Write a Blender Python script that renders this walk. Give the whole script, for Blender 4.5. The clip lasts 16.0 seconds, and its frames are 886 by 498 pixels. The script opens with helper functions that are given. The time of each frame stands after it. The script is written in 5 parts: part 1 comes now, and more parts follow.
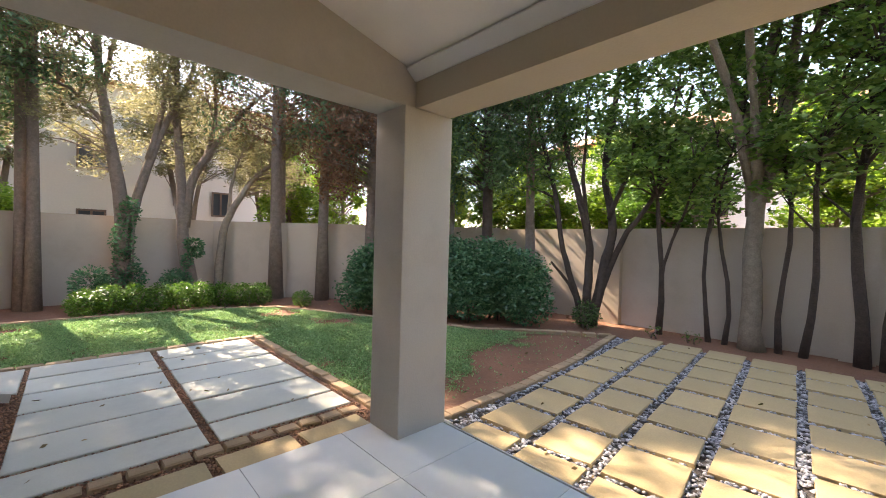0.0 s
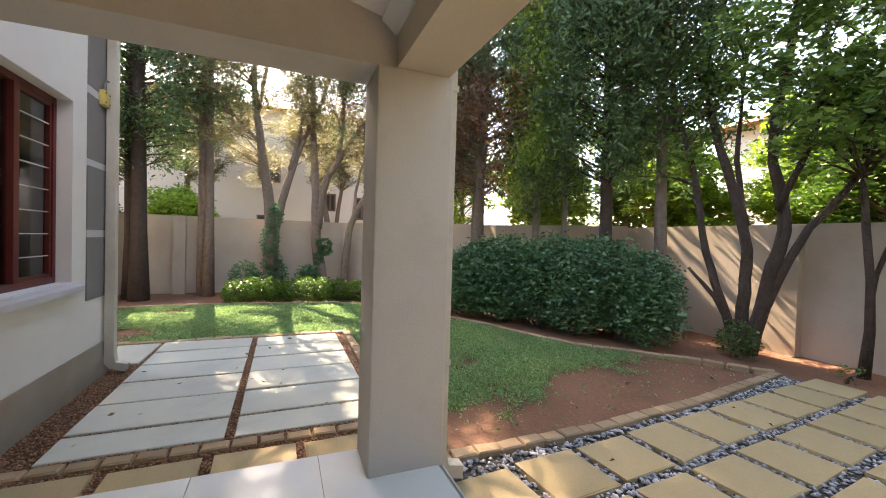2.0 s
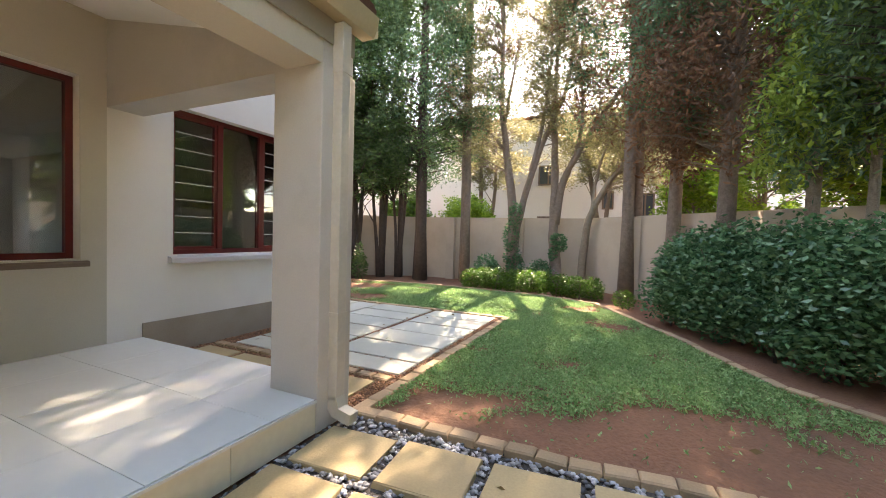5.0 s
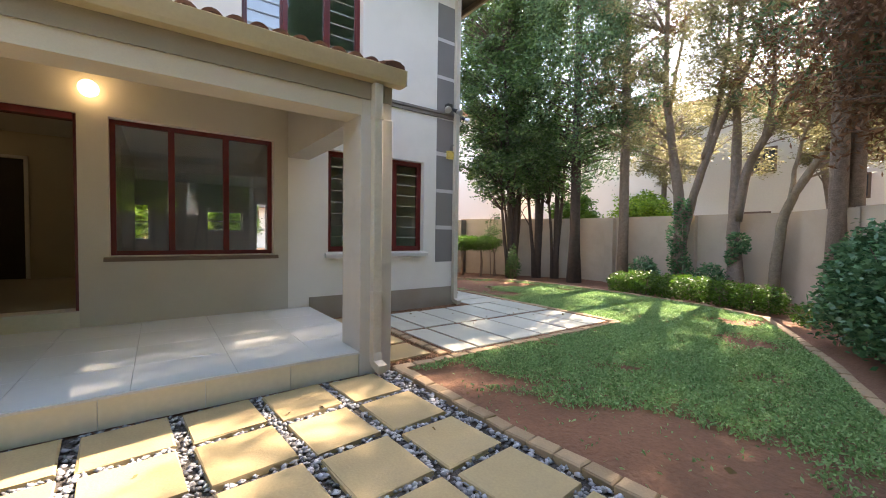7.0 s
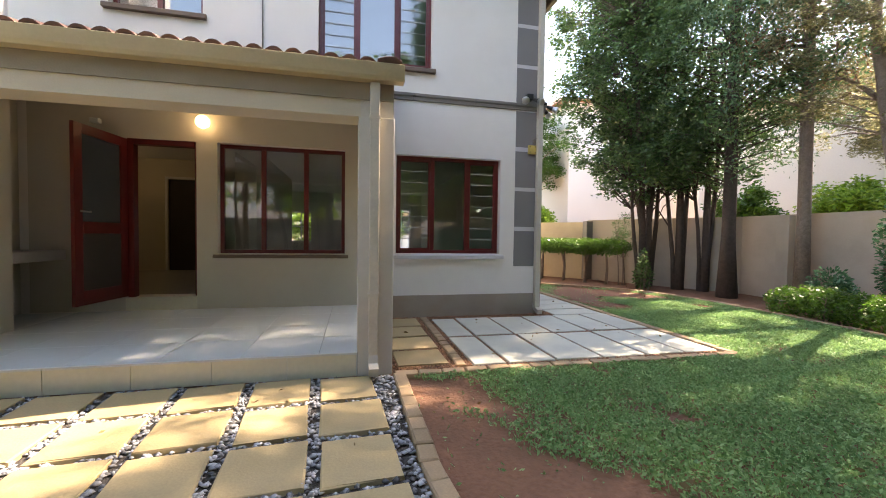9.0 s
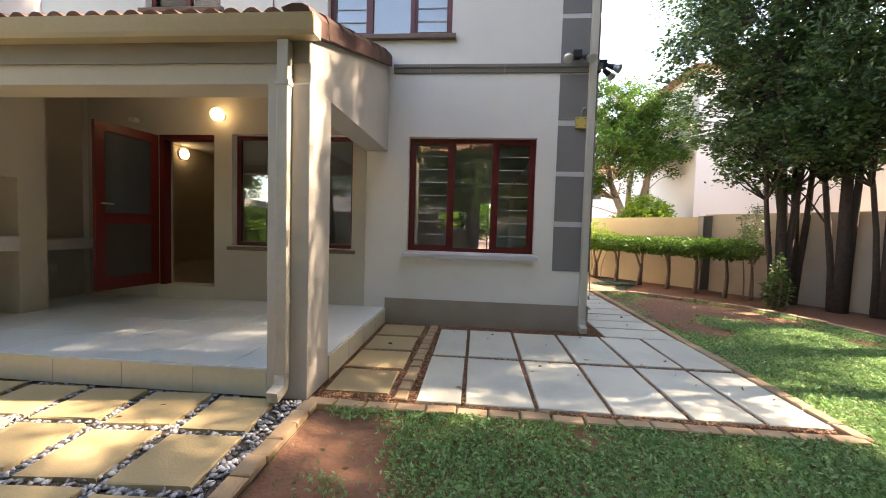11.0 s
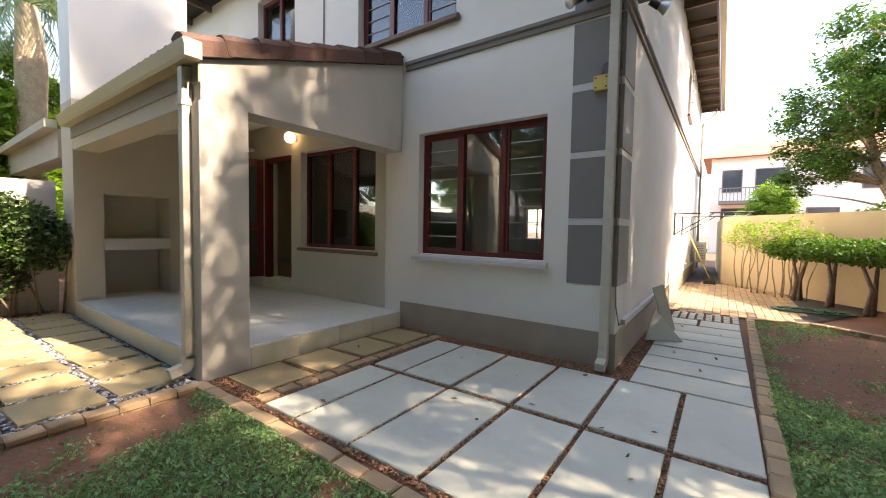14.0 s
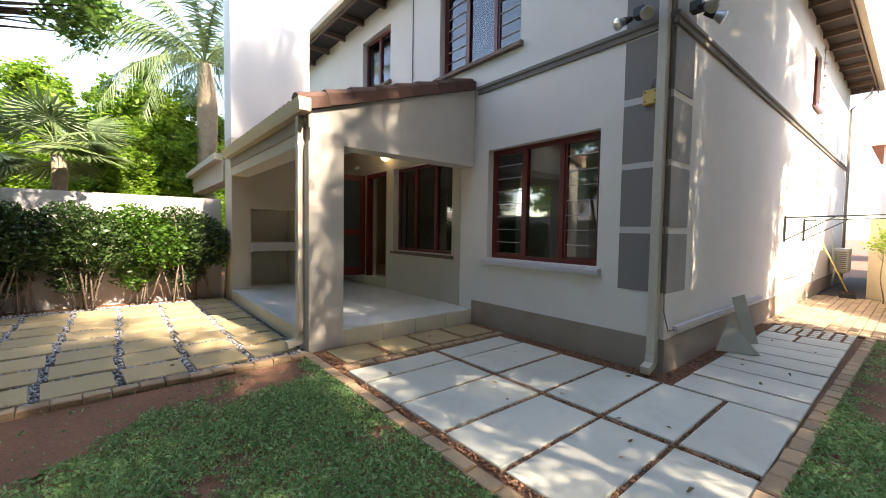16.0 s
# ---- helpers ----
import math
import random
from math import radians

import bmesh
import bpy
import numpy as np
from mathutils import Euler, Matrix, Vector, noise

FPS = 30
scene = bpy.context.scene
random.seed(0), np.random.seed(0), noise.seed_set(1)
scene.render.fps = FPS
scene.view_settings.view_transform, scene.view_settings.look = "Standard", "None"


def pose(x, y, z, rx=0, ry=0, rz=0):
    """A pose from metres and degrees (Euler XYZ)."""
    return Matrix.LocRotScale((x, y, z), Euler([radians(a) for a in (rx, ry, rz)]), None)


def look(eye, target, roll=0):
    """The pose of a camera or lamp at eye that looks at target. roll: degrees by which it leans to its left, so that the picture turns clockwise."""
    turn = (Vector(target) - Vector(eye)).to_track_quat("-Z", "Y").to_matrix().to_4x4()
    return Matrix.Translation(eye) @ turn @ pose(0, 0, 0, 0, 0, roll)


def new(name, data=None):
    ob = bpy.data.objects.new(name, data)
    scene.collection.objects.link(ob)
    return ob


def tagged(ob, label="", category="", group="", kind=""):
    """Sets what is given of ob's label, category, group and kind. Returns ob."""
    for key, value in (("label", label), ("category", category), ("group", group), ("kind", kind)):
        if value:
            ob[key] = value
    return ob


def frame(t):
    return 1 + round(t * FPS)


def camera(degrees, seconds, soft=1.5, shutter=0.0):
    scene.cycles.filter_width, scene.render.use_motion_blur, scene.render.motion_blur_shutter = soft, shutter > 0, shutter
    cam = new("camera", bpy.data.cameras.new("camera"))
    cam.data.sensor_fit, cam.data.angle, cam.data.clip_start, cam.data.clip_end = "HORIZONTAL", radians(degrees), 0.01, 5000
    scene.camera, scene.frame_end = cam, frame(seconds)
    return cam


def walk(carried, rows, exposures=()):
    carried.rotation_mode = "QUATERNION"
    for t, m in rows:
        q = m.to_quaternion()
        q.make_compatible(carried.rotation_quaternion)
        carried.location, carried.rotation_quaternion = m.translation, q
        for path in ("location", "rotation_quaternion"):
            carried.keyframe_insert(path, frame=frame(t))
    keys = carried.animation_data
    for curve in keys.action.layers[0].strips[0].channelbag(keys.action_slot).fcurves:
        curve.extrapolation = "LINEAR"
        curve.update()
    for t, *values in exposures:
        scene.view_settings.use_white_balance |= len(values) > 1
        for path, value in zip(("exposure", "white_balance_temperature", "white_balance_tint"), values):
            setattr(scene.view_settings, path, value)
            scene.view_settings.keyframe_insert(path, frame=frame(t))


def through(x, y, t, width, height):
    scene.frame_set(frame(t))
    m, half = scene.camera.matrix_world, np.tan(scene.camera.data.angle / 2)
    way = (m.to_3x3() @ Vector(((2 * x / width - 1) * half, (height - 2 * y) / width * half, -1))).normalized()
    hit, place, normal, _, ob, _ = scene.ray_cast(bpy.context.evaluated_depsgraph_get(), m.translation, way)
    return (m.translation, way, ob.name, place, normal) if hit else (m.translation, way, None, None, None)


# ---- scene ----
cam = camera(96.8, 16.0, soft=1.0)

PATH = [
    (0, (-2.178, 1.754, 1.413), (-0.725, 0.38, 1.378), 1.5),
    (0.5, (-2.071, 1.608, 1.399), (-0.6, 0.254, 1.364), 1.5),
    (1, (-2.092, 1.394, 1.392), (-0.526, 0.15, 1.355), 1.5),
    (1.5, (-2.149, 1.085, 1.389), (-0.432, 0.06, 1.351), 1.5),
    (2, (-2.187, 0.724, 1.39), (-0.336, -0.032, 1.346), 1.7),
    (2.5, (-2.237, 0.315, 1.385), (-0.297, -0.169, 1.336), 1.9),
    (3, (-2.21, -0.095, 1.35), (-0.221, -0.303, 1.3), 1.8),
    (3.5, (-2.186, -0.479, 1.221), (-0.188, -0.419, 1.16), 1.8),
    (4, (-2.15, -0.885, 1.197), (-0.178, -0.556, 1.14), 1.7),
    (4.2, (-2.148, -1.05, 1.199), (-0.195, -0.62, 1.143), 1.6),
    (6.3, (-1.931, -2.797, 1.262), (-0.511, -1.392, 1.18), 1.2),
    (6.5, (-1.878, -2.938, 1.242), (-0.525, -1.467, 1.165), 0.9),
    (7, (-1.692, -3.2, 1.221), (-0.519, -1.582, 1.152), 0.8),
    (7.5, (-1.449, -3.406, 1.237), (-0.468, -1.665, 1.167), 0.8),
    (8, (-1.109, -3.55, 1.226), (-0.321, -1.713, 1.159), 0.8),
    (8.5, (-0.721, -3.558, 1.218), (-0.115, -1.653, 1.154), 0.8),
    (9, (-0.334, -3.513, 1.219), (0.109, -1.564, 1.156), 0.8),
    (9.2, (-0.179, -3.474, 1.223), (0.207, -1.513, 1.159), 0.9),
    (11.3, (1.381, -2.591, 1.268), (1.112, -0.612, 1.161), 1.6),
    (11.5, (1.511, -2.488, 1.274), (1.175, -0.519, 1.168), 1.5),
    (12, (1.88, -2.214, 1.275), (1.357, -0.287, 1.167), 1.3),
    (12.5, (2.243, -1.987, 1.274), (1.561, -0.11, 1.165), 1.2),
    (13, (2.637, -1.779, 1.266), (1.804, 0.036, 1.161), 1.2),
    (13.5, (3.029, -1.598, 1.251), (2.031, 0.132, 1.151), 1.0),
    (14, (3.346, -1.491, 1.258), (2.189, 0.138, 1.16), 1.0),
    (14.5, (3.619, -1.43, 1.28), (2.308, 0.077, 1.185), 0.9),
    (15, (3.855, -1.446, 1.32), (2.428, -0.048, 1.226), 0.9),
    (15.5, (4.011, -1.524, 1.332), (2.511, -0.205, 1.239), 0.9),
    (16, (4.066, -1.605, 1.323), (2.524, -0.335, 1.229), 0.9),
]
walk(cam, [(t, look(eye, target, roll)) for t, eye, target, roll in PATH],
     exposures=[(0.0, 3.16, 8300, 20), (2.0, 3.3, 8900, 20), (4.0, 3.5, 9000, 20), (7.0, 3.22, 8300, 18), (9.0, 3.15, 8500, 19), (12.5, 2.9, 8700, 18), (16.0, 2.68, 7800, 15)])

# ---- world, sun, exposure ----
SUN_ELEV, SUN_AZ = 43.0, 9.0          # degrees above the ground; degrees from +X towards +Y
world = bpy.data.worlds.new("sky")
scene.world = world
world.use_nodes = True
wn = world.node_tree
sky = wn.nodes.new("ShaderNodeTexSky")
sky.sky_type = "NISHITA"
sky.sun_disc = False
sky.sun_elevation = radians(SUN_ELEV)
sky.sun_rotation = radians(90 - SUN_AZ)
sky.dust_density = 0.7
sky.ozone_density = 1.6
bg = wn.nodes["Background"]
bg.inputs["Strength"].default_value = 0.15
wn.links.new(sky.outputs[0], bg.inputs[0])
sun_data = bpy.data.lights.new("sun", "SUN")
sun_data.energy = 2.7
sun_data.angle = radians(0.5)
sun_data.color = (1.0, 0.95, 0.86)
sun_ob = new("sun", sun_data)
sd = Vector((math.cos(radians(SUN_ELEV)) * math.cos(radians(SUN_AZ)), math.cos(radians(SUN_ELEV)) * math.sin(radians(SUN_AZ)), math.sin(radians(SUN_ELEV))))
sun_ob.matrix_world = look(sd * 40, (0, 0, 0))


# ---- materials ----
def material(name, color, rough=0.8, metal=0.0, var=0.12, scale=6.0, fine=60.0, bump=0.15, dist=0.01, stain=None, stain_amt=0.0, stain_scale=1.2, rnd=0.0, spec=0.5, island=0.0):
    m = bpy.data.materials.new(name)
    m.use_nodes = True
    nt = m.node_tree
    nodes, links = nt.nodes, nt.links
    b = nodes["Principled BSDF"]
    b.inputs["Roughness"].default_value = rough
    b.inputs["Metallic"].default_value = metal
    b.inputs["Specular IOR Level"].default_value = spec
    co = nodes.new("ShaderNodeTexCoord")
    n1 = nodes.new("ShaderNodeTexNoise")
    n1.inputs["Scale"].default_value = scale
    n1.inputs["Detail"].default_value = 5
    n2 = nodes.new("ShaderNodeTexNoise")
    n2.inputs["Scale"].default_value = fine
    n2.inputs["Detail"].default_value = 3
    links.new(co.outputs["Object"], n1.inputs["Vector"])
    links.new(co.outputs["Object"], n2.inputs["Vector"])
    add = nodes.new("ShaderNodeMath")
    add.operation = "ADD"
    links.new(n1.outputs["Fac"], add.inputs[0])
    links.new(n2.outputs["Fac"], add.inputs[1])
    mr = nodes.new("ShaderNodeMapRange")
    mr.inputs[1].default_value, mr.inputs[2].default_value = 0.6, 1.4
    mr.inputs[3].default_value, mr.inputs[4].default_value = 1 - var, 1 + var
    links.new(add.outputs[0], mr.inputs[0])
    value = mr.outputs[0]
    if rnd or island:
        src = nodes.new("ShaderNodeObjectInfo" if rnd else "ShaderNodeNewGeometry")
        r2 = nodes.new("ShaderNodeMapRange")
        a = rnd or island
        r2.inputs[3].default_value, r2.inputs[4].default_value = 1 - a, 1 + a
        links.new(src.outputs["Random" if rnd else "Random Per Island"], r2.inputs[0])
        mu = nodes.new("ShaderNodeMath")
        mu.operation = "MULTIPLY"
        links.new(value, mu.inputs[0])
        links.new(r2.outputs[0], mu.inputs[1])
        value = mu.outputs[0]
    hsv = nodes.new("ShaderNodeHueSaturation")
    hsv.inputs["Color"].default_value = (*color, 1)
    links.new(value, hsv.inputs["Value"])
    out = hsv.outputs["Color"]
    if stain:
        n3 = nodes.new("ShaderNodeTexNoise")
        n3.inputs["Scale"].default_value = stain_scale
        n3.inputs["Detail"].default_value = 6
        n3.inputs["Roughness"].default_value = 0.65
        links.new(co.outputs["Object"], n3.inputs["Vector"])
        r3 = nodes.new("ShaderNodeMapRange")
        r3.inputs[1].default_value, r3.inputs[2].default_value = 0.48, 0.72
        r3.inputs[4].default_value = stain_amt
        links.new(n3.outputs["Fac"], r3.inputs[0])
        mix = nodes.new("ShaderNodeMix")
        mix.data_type = "RGBA"
        links.new(r3.outputs[0], mix.inputs["Factor"])
        links.new(out, mix.inputs["A"])
        mix.inputs["B"].default_value = (*stain, 1)
        out = mix.outputs["Result"]
    links.new(out, b.inputs["Base Color"])
    if bump:
        bp = nodes.new("ShaderNodeBump")
        bp.inputs["Strength"].default_value = bump
        bp.inputs["Distance"].default_value = dist
        links.new(n2.outputs["Fac"], bp.inputs["Height"])
        links.new(bp.outputs[0], b.inputs["Normal"])
    return m


def leaf_material(name, color, color2, rough=0.45, through=0.35):
    m = bpy.data.materials.new(name)
    m.use_nodes = True
    nt = m.node_tree
    nodes, links = nt.nodes, nt.links
    b = nodes["Principled BSDF"]
    b.inputs["Roughness"].default_value = rough
    geo = nodes.new("ShaderNodeNewGeometry")
    mix = nodes.new("ShaderNodeMix")
    mix.data_type = "RGBA"
    links.new(geo.outputs["Random Per Island"], mix.inputs["Factor"])
    mix.inputs["A"].default_value = (*color, 1)
    mix.inputs["B"].default_value = (*color2, 1)
    links.new(mix.outputs["Result"], b.inputs["Base Color"])
    tr = nodes.new("ShaderNodeBsdfTranslucent")
    links.new(mix.outputs["Result"], tr.inputs["Color"])
    ms = nodes.new("ShaderNodeMixShader")
    ms.inputs[0].default_value = through
    links.new(b.outputs[0], ms.inputs[1])
    links.new(tr.outputs[0], ms.inputs[2])
    links.new(ms.outputs[0], nodes["Material Output"].inputs[0])
    return m


def glass_material(name, tint=(0.9, 0.95, 0.95)):
    m = bpy.data.materials.new(name)
    m.use_nodes = True
    nt = m.node_tree
    nodes, links = nt.nodes, nt.links
    tr = nodes.new("ShaderNodeBsdfTransparent")
    tr.inputs[0].default_value = (*tint, 1)
    gl = nodes.new("ShaderNodeBsdfGlossy")
    gl.inputs["Roughness"].default_value = 0.02
    fr = nodes.new("ShaderNodeFresnel")
    fr.inputs["IOR"].default_value = 1.55
    ms = nodes.new("ShaderNodeMixShader")
    mr = nodes.new("ShaderNodeMapRange")
    mr.inputs[3].default_value, mr.inputs[4].default_value = 0.09, 1.0
    links.new(fr.outputs[0], mr.inputs[0])
    links.new(mr.outputs[0], ms.inputs[0])
    links.new(tr.outputs[0], ms.inputs[1])
    links.new(gl.outputs[0], ms.inputs[2])
    links.new(ms.outputs[0], nodes["Material Output"].inputs[0])
    return m


def glow_material(name, color, strength):
    m = bpy.data.materials.new(name)
    m.use_nodes = True
    b = m.node_tree.nodes["Principled BSDF"]
    b.inputs["Base Color"].default_value = (*color, 1)
    b.inputs["Emission Color"].default_value = (*color, 1)
    b.inputs["Emission Strength"].default_value = strength
    return m


M_house = material("house_plaster", (0.78, 0.725, 0.665), 0.85, var=0.05, scale=1.5, fine=90, bump=0.25, dist=0.004, stain=(0.68, 0.625, 0.56), stain_amt=0.4)
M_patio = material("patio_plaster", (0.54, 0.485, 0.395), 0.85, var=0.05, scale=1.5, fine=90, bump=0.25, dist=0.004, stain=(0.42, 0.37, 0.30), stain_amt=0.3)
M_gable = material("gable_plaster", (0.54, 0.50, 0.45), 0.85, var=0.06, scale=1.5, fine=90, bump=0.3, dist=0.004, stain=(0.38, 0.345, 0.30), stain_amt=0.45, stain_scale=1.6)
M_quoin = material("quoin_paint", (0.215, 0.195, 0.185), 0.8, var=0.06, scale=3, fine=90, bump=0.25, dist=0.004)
# paler, mottled quoin colour for the side wall faces
M_sidequoin = material("pale_side_quoin_paint", (0.36, 0.335, 0.31), 0.85, var=0.1, scale=3, fine=90, bump=0.25, dist=0.004, stain=(0.26, 0.24, 0.22), stain_amt=0.6, stain_scale=3)
M_plinth = material("plinth_paint", (0.34, 0.28, 0.225), 0.85, var=0.12, scale=3, fine=80, bump=0.25, dist=0.004, stain=(0.30, 0.19, 0.12), stain_amt=0.5)
M_mould = material("moulding_paint", (0.20, 0.175, 0.155), 0.8, var=0.1, fine=80)
M_band = material("fascia_band_paint", (0.27, 0.235, 0.185), 0.75, var=0.06, fine=80)
M_cream = material("cream_metal_paint", (0.47, 0.40, 0.265), 0.45, var=0.06, scale=3, fine=40, bump=0.05, stain=(0.40, 0.33, 0.24), stain_amt=0.35, stain_scale=3)
M_pipe = material("downpipe_paint", (0.55, 0.50, 0.42), 0.5, var=0.07, scale=4, fine=40, bump=0.05, stain=(0.35, 0.30, 0.24), stain_amt=0.4, stain_scale=4)
M_sill = material("sill_plaster", (0.58, 0.54, 0.53), 0.8, var=0.06, fine=90)
M_brownsill = material("sill_brown_paint", (0.17, 0.115, 0.085), 0.7, var=0.12, fine=70)
M_red = material("oxblood_window_paint", (0.12, 0.010, 0.009), 0.36, var=0.15, scale=5, fine=30, bump=0.05)
M_bar = material("white_bar_paint", (0.55, 0.53, 0.49), 0.5, var=0.05)
M_glass = glass_material("window_glass")
M_white = material("ceiling_white", (0.80, 0.79, 0.77), 0.8, var=0.03, fine=120, bump=0.05)
M_tilefloor = material("patio_floor_tile", (0.78, 0.79, 0.76), 0.14, var=0.03, scale=2, fine=12, bump=0.02, dist=0.002, spec=0.5)
M_riser = material("cream_riser_tile", (0.62, 0.57, 0.44), 0.35, var=0.06, scale=3, fine=25, bump=0.03)
M_grout = material("grout", (0.60, 0.60, 0.57), 0.9)
M_terra = material("terracotta_tile", (0.12, 0.056, 0.04), 0.75, var=0.25, scale=7, fine=50, bump=0.4, rnd=0.22, stain=(0.09, 0.065, 0.055), stain_amt=0.5, stain_scale=5)
M_rooftile = material("orange_roof_tile", (0.42, 0.19, 0.11), 0.8, var=0.2, scale=3, fine=20, bump=0.3)
M_yellow = material("sandstone_paver", (0.44, 0.33, 0.175), 0.8, var=0.12, scale=4, fine=70, bump=0.35, dist=0.004, rnd=0.09, stain=(0.31, 0.245, 0.16), stain_amt=0.45, stain_scale=2.5)
M_slab = material("grey_concrete_slab", (0.55, 0.54, 0.455), 0.75, var=0.06, scale=3, fine=80, bump=0.2, dist=0.003, rnd=0.05, stain=(0.33, 0.31, 0.28), stain_amt=0.4, stain_scale=2)
M_brick = material("clay_edging_brick", (0.40, 0.27, 0.16), 0.85, var=0.18, scale=9, fine=70, bump=0.45, dist=0.004, rnd=0.2, stain=(0.22, 0.17, 0.12), stain_amt=0.6, stain_scale=5)
M_stonechip = material("slate_pebbles", (0.30, 0.30, 0.32), 0.7, var=0.1, fine=40, island=0.75)
M_chipwood = material("red_gravel", (0.30, 0.15, 0.085), 0.85, var=0.2, fine=40, island=0.5)
M_redbed = material("red_gravel_bed", (0.17, 0.085, 0.05), 0.95, var=0.35, scale=20, fine=90, bump=0.8, dist=0.02)
M_gravelbed = material("dark_gravel_bed", (0.07, 0.06, 0.055), 0.95, var=0.3, scale=20, fine=90, bump=0.8, dist=0.02)
M_soil = material("red_soil", (0.23, 0.105, 0.06), 0.95, var=0.22, scale=1.4, fine=35, bump=0.7, dist=0.02, stain=(0.14, 0.075, 0.048), stain_amt=0.7, stain_scale=0.9)
M_bwall = material("boundary_plaster", (0.50, 0.415, 0.325), 0.88, var=0.07, scale=1.0, fine=80, bump=0.3, dist=0.005, stain=(0.37, 0.29, 0.215), stain_amt=0.6, stain_scale=0.8)
M_bwall2 = material("boundary_plaster_ochre", (0.55, 0.44, 0.29), 0.88, var=0.07, scale=1.0, fine=80, bump=0.3, dist=0.005, stain=(0.42, 0.32, 0.2), stain_amt=0.5)
M_bark = material("grey_bark", (0.225, 0.17, 0.135), 0.95, var=0.35, scale=14, fine=60, bump=0.9, dist=0.03)
M_bark2 = material("pale_bark", (0.25, 0.20, 0.15), 0.95, var=0.3, scale=12, fine=60, bump=0.8, dist=0.02)
M_barkdark = material("dark_bark", (0.085, 0.06, 0.048), 0.95, var=0.35, scale=14, fine=60, bump=0.9, dist=0.03)
M_palmbark = material("palm_bark", (0.38, 0.29, 0.20), 0.95, var=0.3, scale=8, fine=40, bump=0.8, dist=0.03)
L_dark = leaf_material("dark_broad_leaf", (0.04, 0.095, 0.03), (0.14, 0.24, 0.075), 0.32, 0.4)
L_broad = leaf_material("fresh_broad_leaf", (0.075, 0.17, 0.04), (0.25, 0.40, 0.09), 0.33, 0.58)
L_bush = leaf_material("bush_leaf", (0.04, 0.13, 0.06), (0.15, 0.31, 0.145), 0.26, 0.25)
L_olive = leaf_material("olive_leaf", (0.17, 0.17, 0.085), (0.40, 0.36, 0.18), 0.5, 0.5)
L_cyp = leaf_material("cypress_foliage", (0.06, 0.13, 0.065), (0.17, 0.27, 0.12), 0.7, 0.3)
L_cyplight = leaf_material("cypress_fresh_foliage", (0.17, 0.28, 0.04), (0.38, 0.50, 0.10), 0.6, 0.35)
L_cypbrown = leaf_material("cypress_brown_foliage", (0.15, 0.075, 0.04), (0.30, 0.16, 0.09), 0.8, 0.3)
L_hedge = leaf_material("hedge_leaf", (0.035, 0.10, 0.012), (0.12, 0.25, 0.03), 0.4, 0.4)
L_bright = leaf_material("bright_leaf", (0.11, 0.24, 0.02), (0.35, 0.51, 0.065), 0.45, 0.5)
L_grass = leaf_material("lawn_leaf", (0.14, 0.30, 0.105), (0.38, 0.57, 0.24), 0.55, 0.35)
# leaf colour darkened to hold the shade on the west shrubs
L_wallshade = leaf_material("shaded_shrub_leaf", (0.03, 0.06, 0.02), (0.085, 0.15, 0.042), 0.35, 0.3)
L_palm = leaf_material("palm_leaf", (0.10, 0.16, 0.06), (0.22, 0.28, 0.12), 0.4, 0.3)
M_dry = material("dry_leaf", (0.30, 0.20, 0.09), 0.9, island=0.5)
M_dark = material("near_black", (0.05, 0.042, 0.036), 0.8)
M_room = material("interior_wall_paint", (0.58, 0.52, 0.41), 0.85, var=0.03)
M_roomfloor = material("interior_floor_tile", (0.55, 0.50, 0.42), 0.25, var=0.04)
M_black = material("black_plastic", (0.02, 0.02, 0.022), 0.4)
M_metal = material("brushed_metal", (0.6, 0.6, 0.6), 0.3, metal=1.0, var=0.05)
M_yellowbox = material("yellow_box_paint", (0.62, 0.44, 0.12), 0.5, var=0.08)
M_chimney = material("chimney_white_plaster", (0.74, 0.73, 0.71), 0.85, var=0.04, scale=1.5, fine=90, bump=0.2, dist=0.004)
M_far = material("far_house_plaster", (0.78, 0.73, 0.66), 0.9, var=0.05, scale=0.6, fine=20, bump=0.1)
M_lampglow = glow_material("lamp_globe_glow", (1.0, 0.78, 0.45), 1.0)
M_steel = material("green_steel", (0.06, 0.075, 0.065), 0.5, metal=0.4)
M_plastic = material("white_plastic", (0.7, 0.7, 0.66), 0.5)
M_hose = material("green_hose", (0.02, 0.10, 0.05), 0.4)
M_darkglass = material("far_window_glass", (0.06, 0.07, 0.08), 0.08, var=0.02, bump=0)


# ---- mesh helpers ----
def finish(ob, mat, parent=None, label=""):
    ob.data.materials.append(mat)
    if parent is not None:
        ob.parent = parent
        ob.matrix_parent_inverse = parent.matrix_world.inverted() if parent.type == "EMPTY" else Matrix()
    if label:
        tagged(ob, label)
    return ob


def raw(name, verts, faces, mat, parent=None, label="", smooth=False):
    me = bpy.data.meshes.new(name)
    me.from_pydata(verts, [], faces)
    if smooth:
        me.polygons.foreach_set("use_smooth", [True] * len(me.polygons))
    me.update()
    return finish(new(name, me), mat, parent, label)


def part(name, bm, mat, parent=None, label=""):
    me = bpy.data.meshes.new(name)
    bm.to_mesh(me)
    bm.free()
    return finish(new(name, me), mat, parent, label)


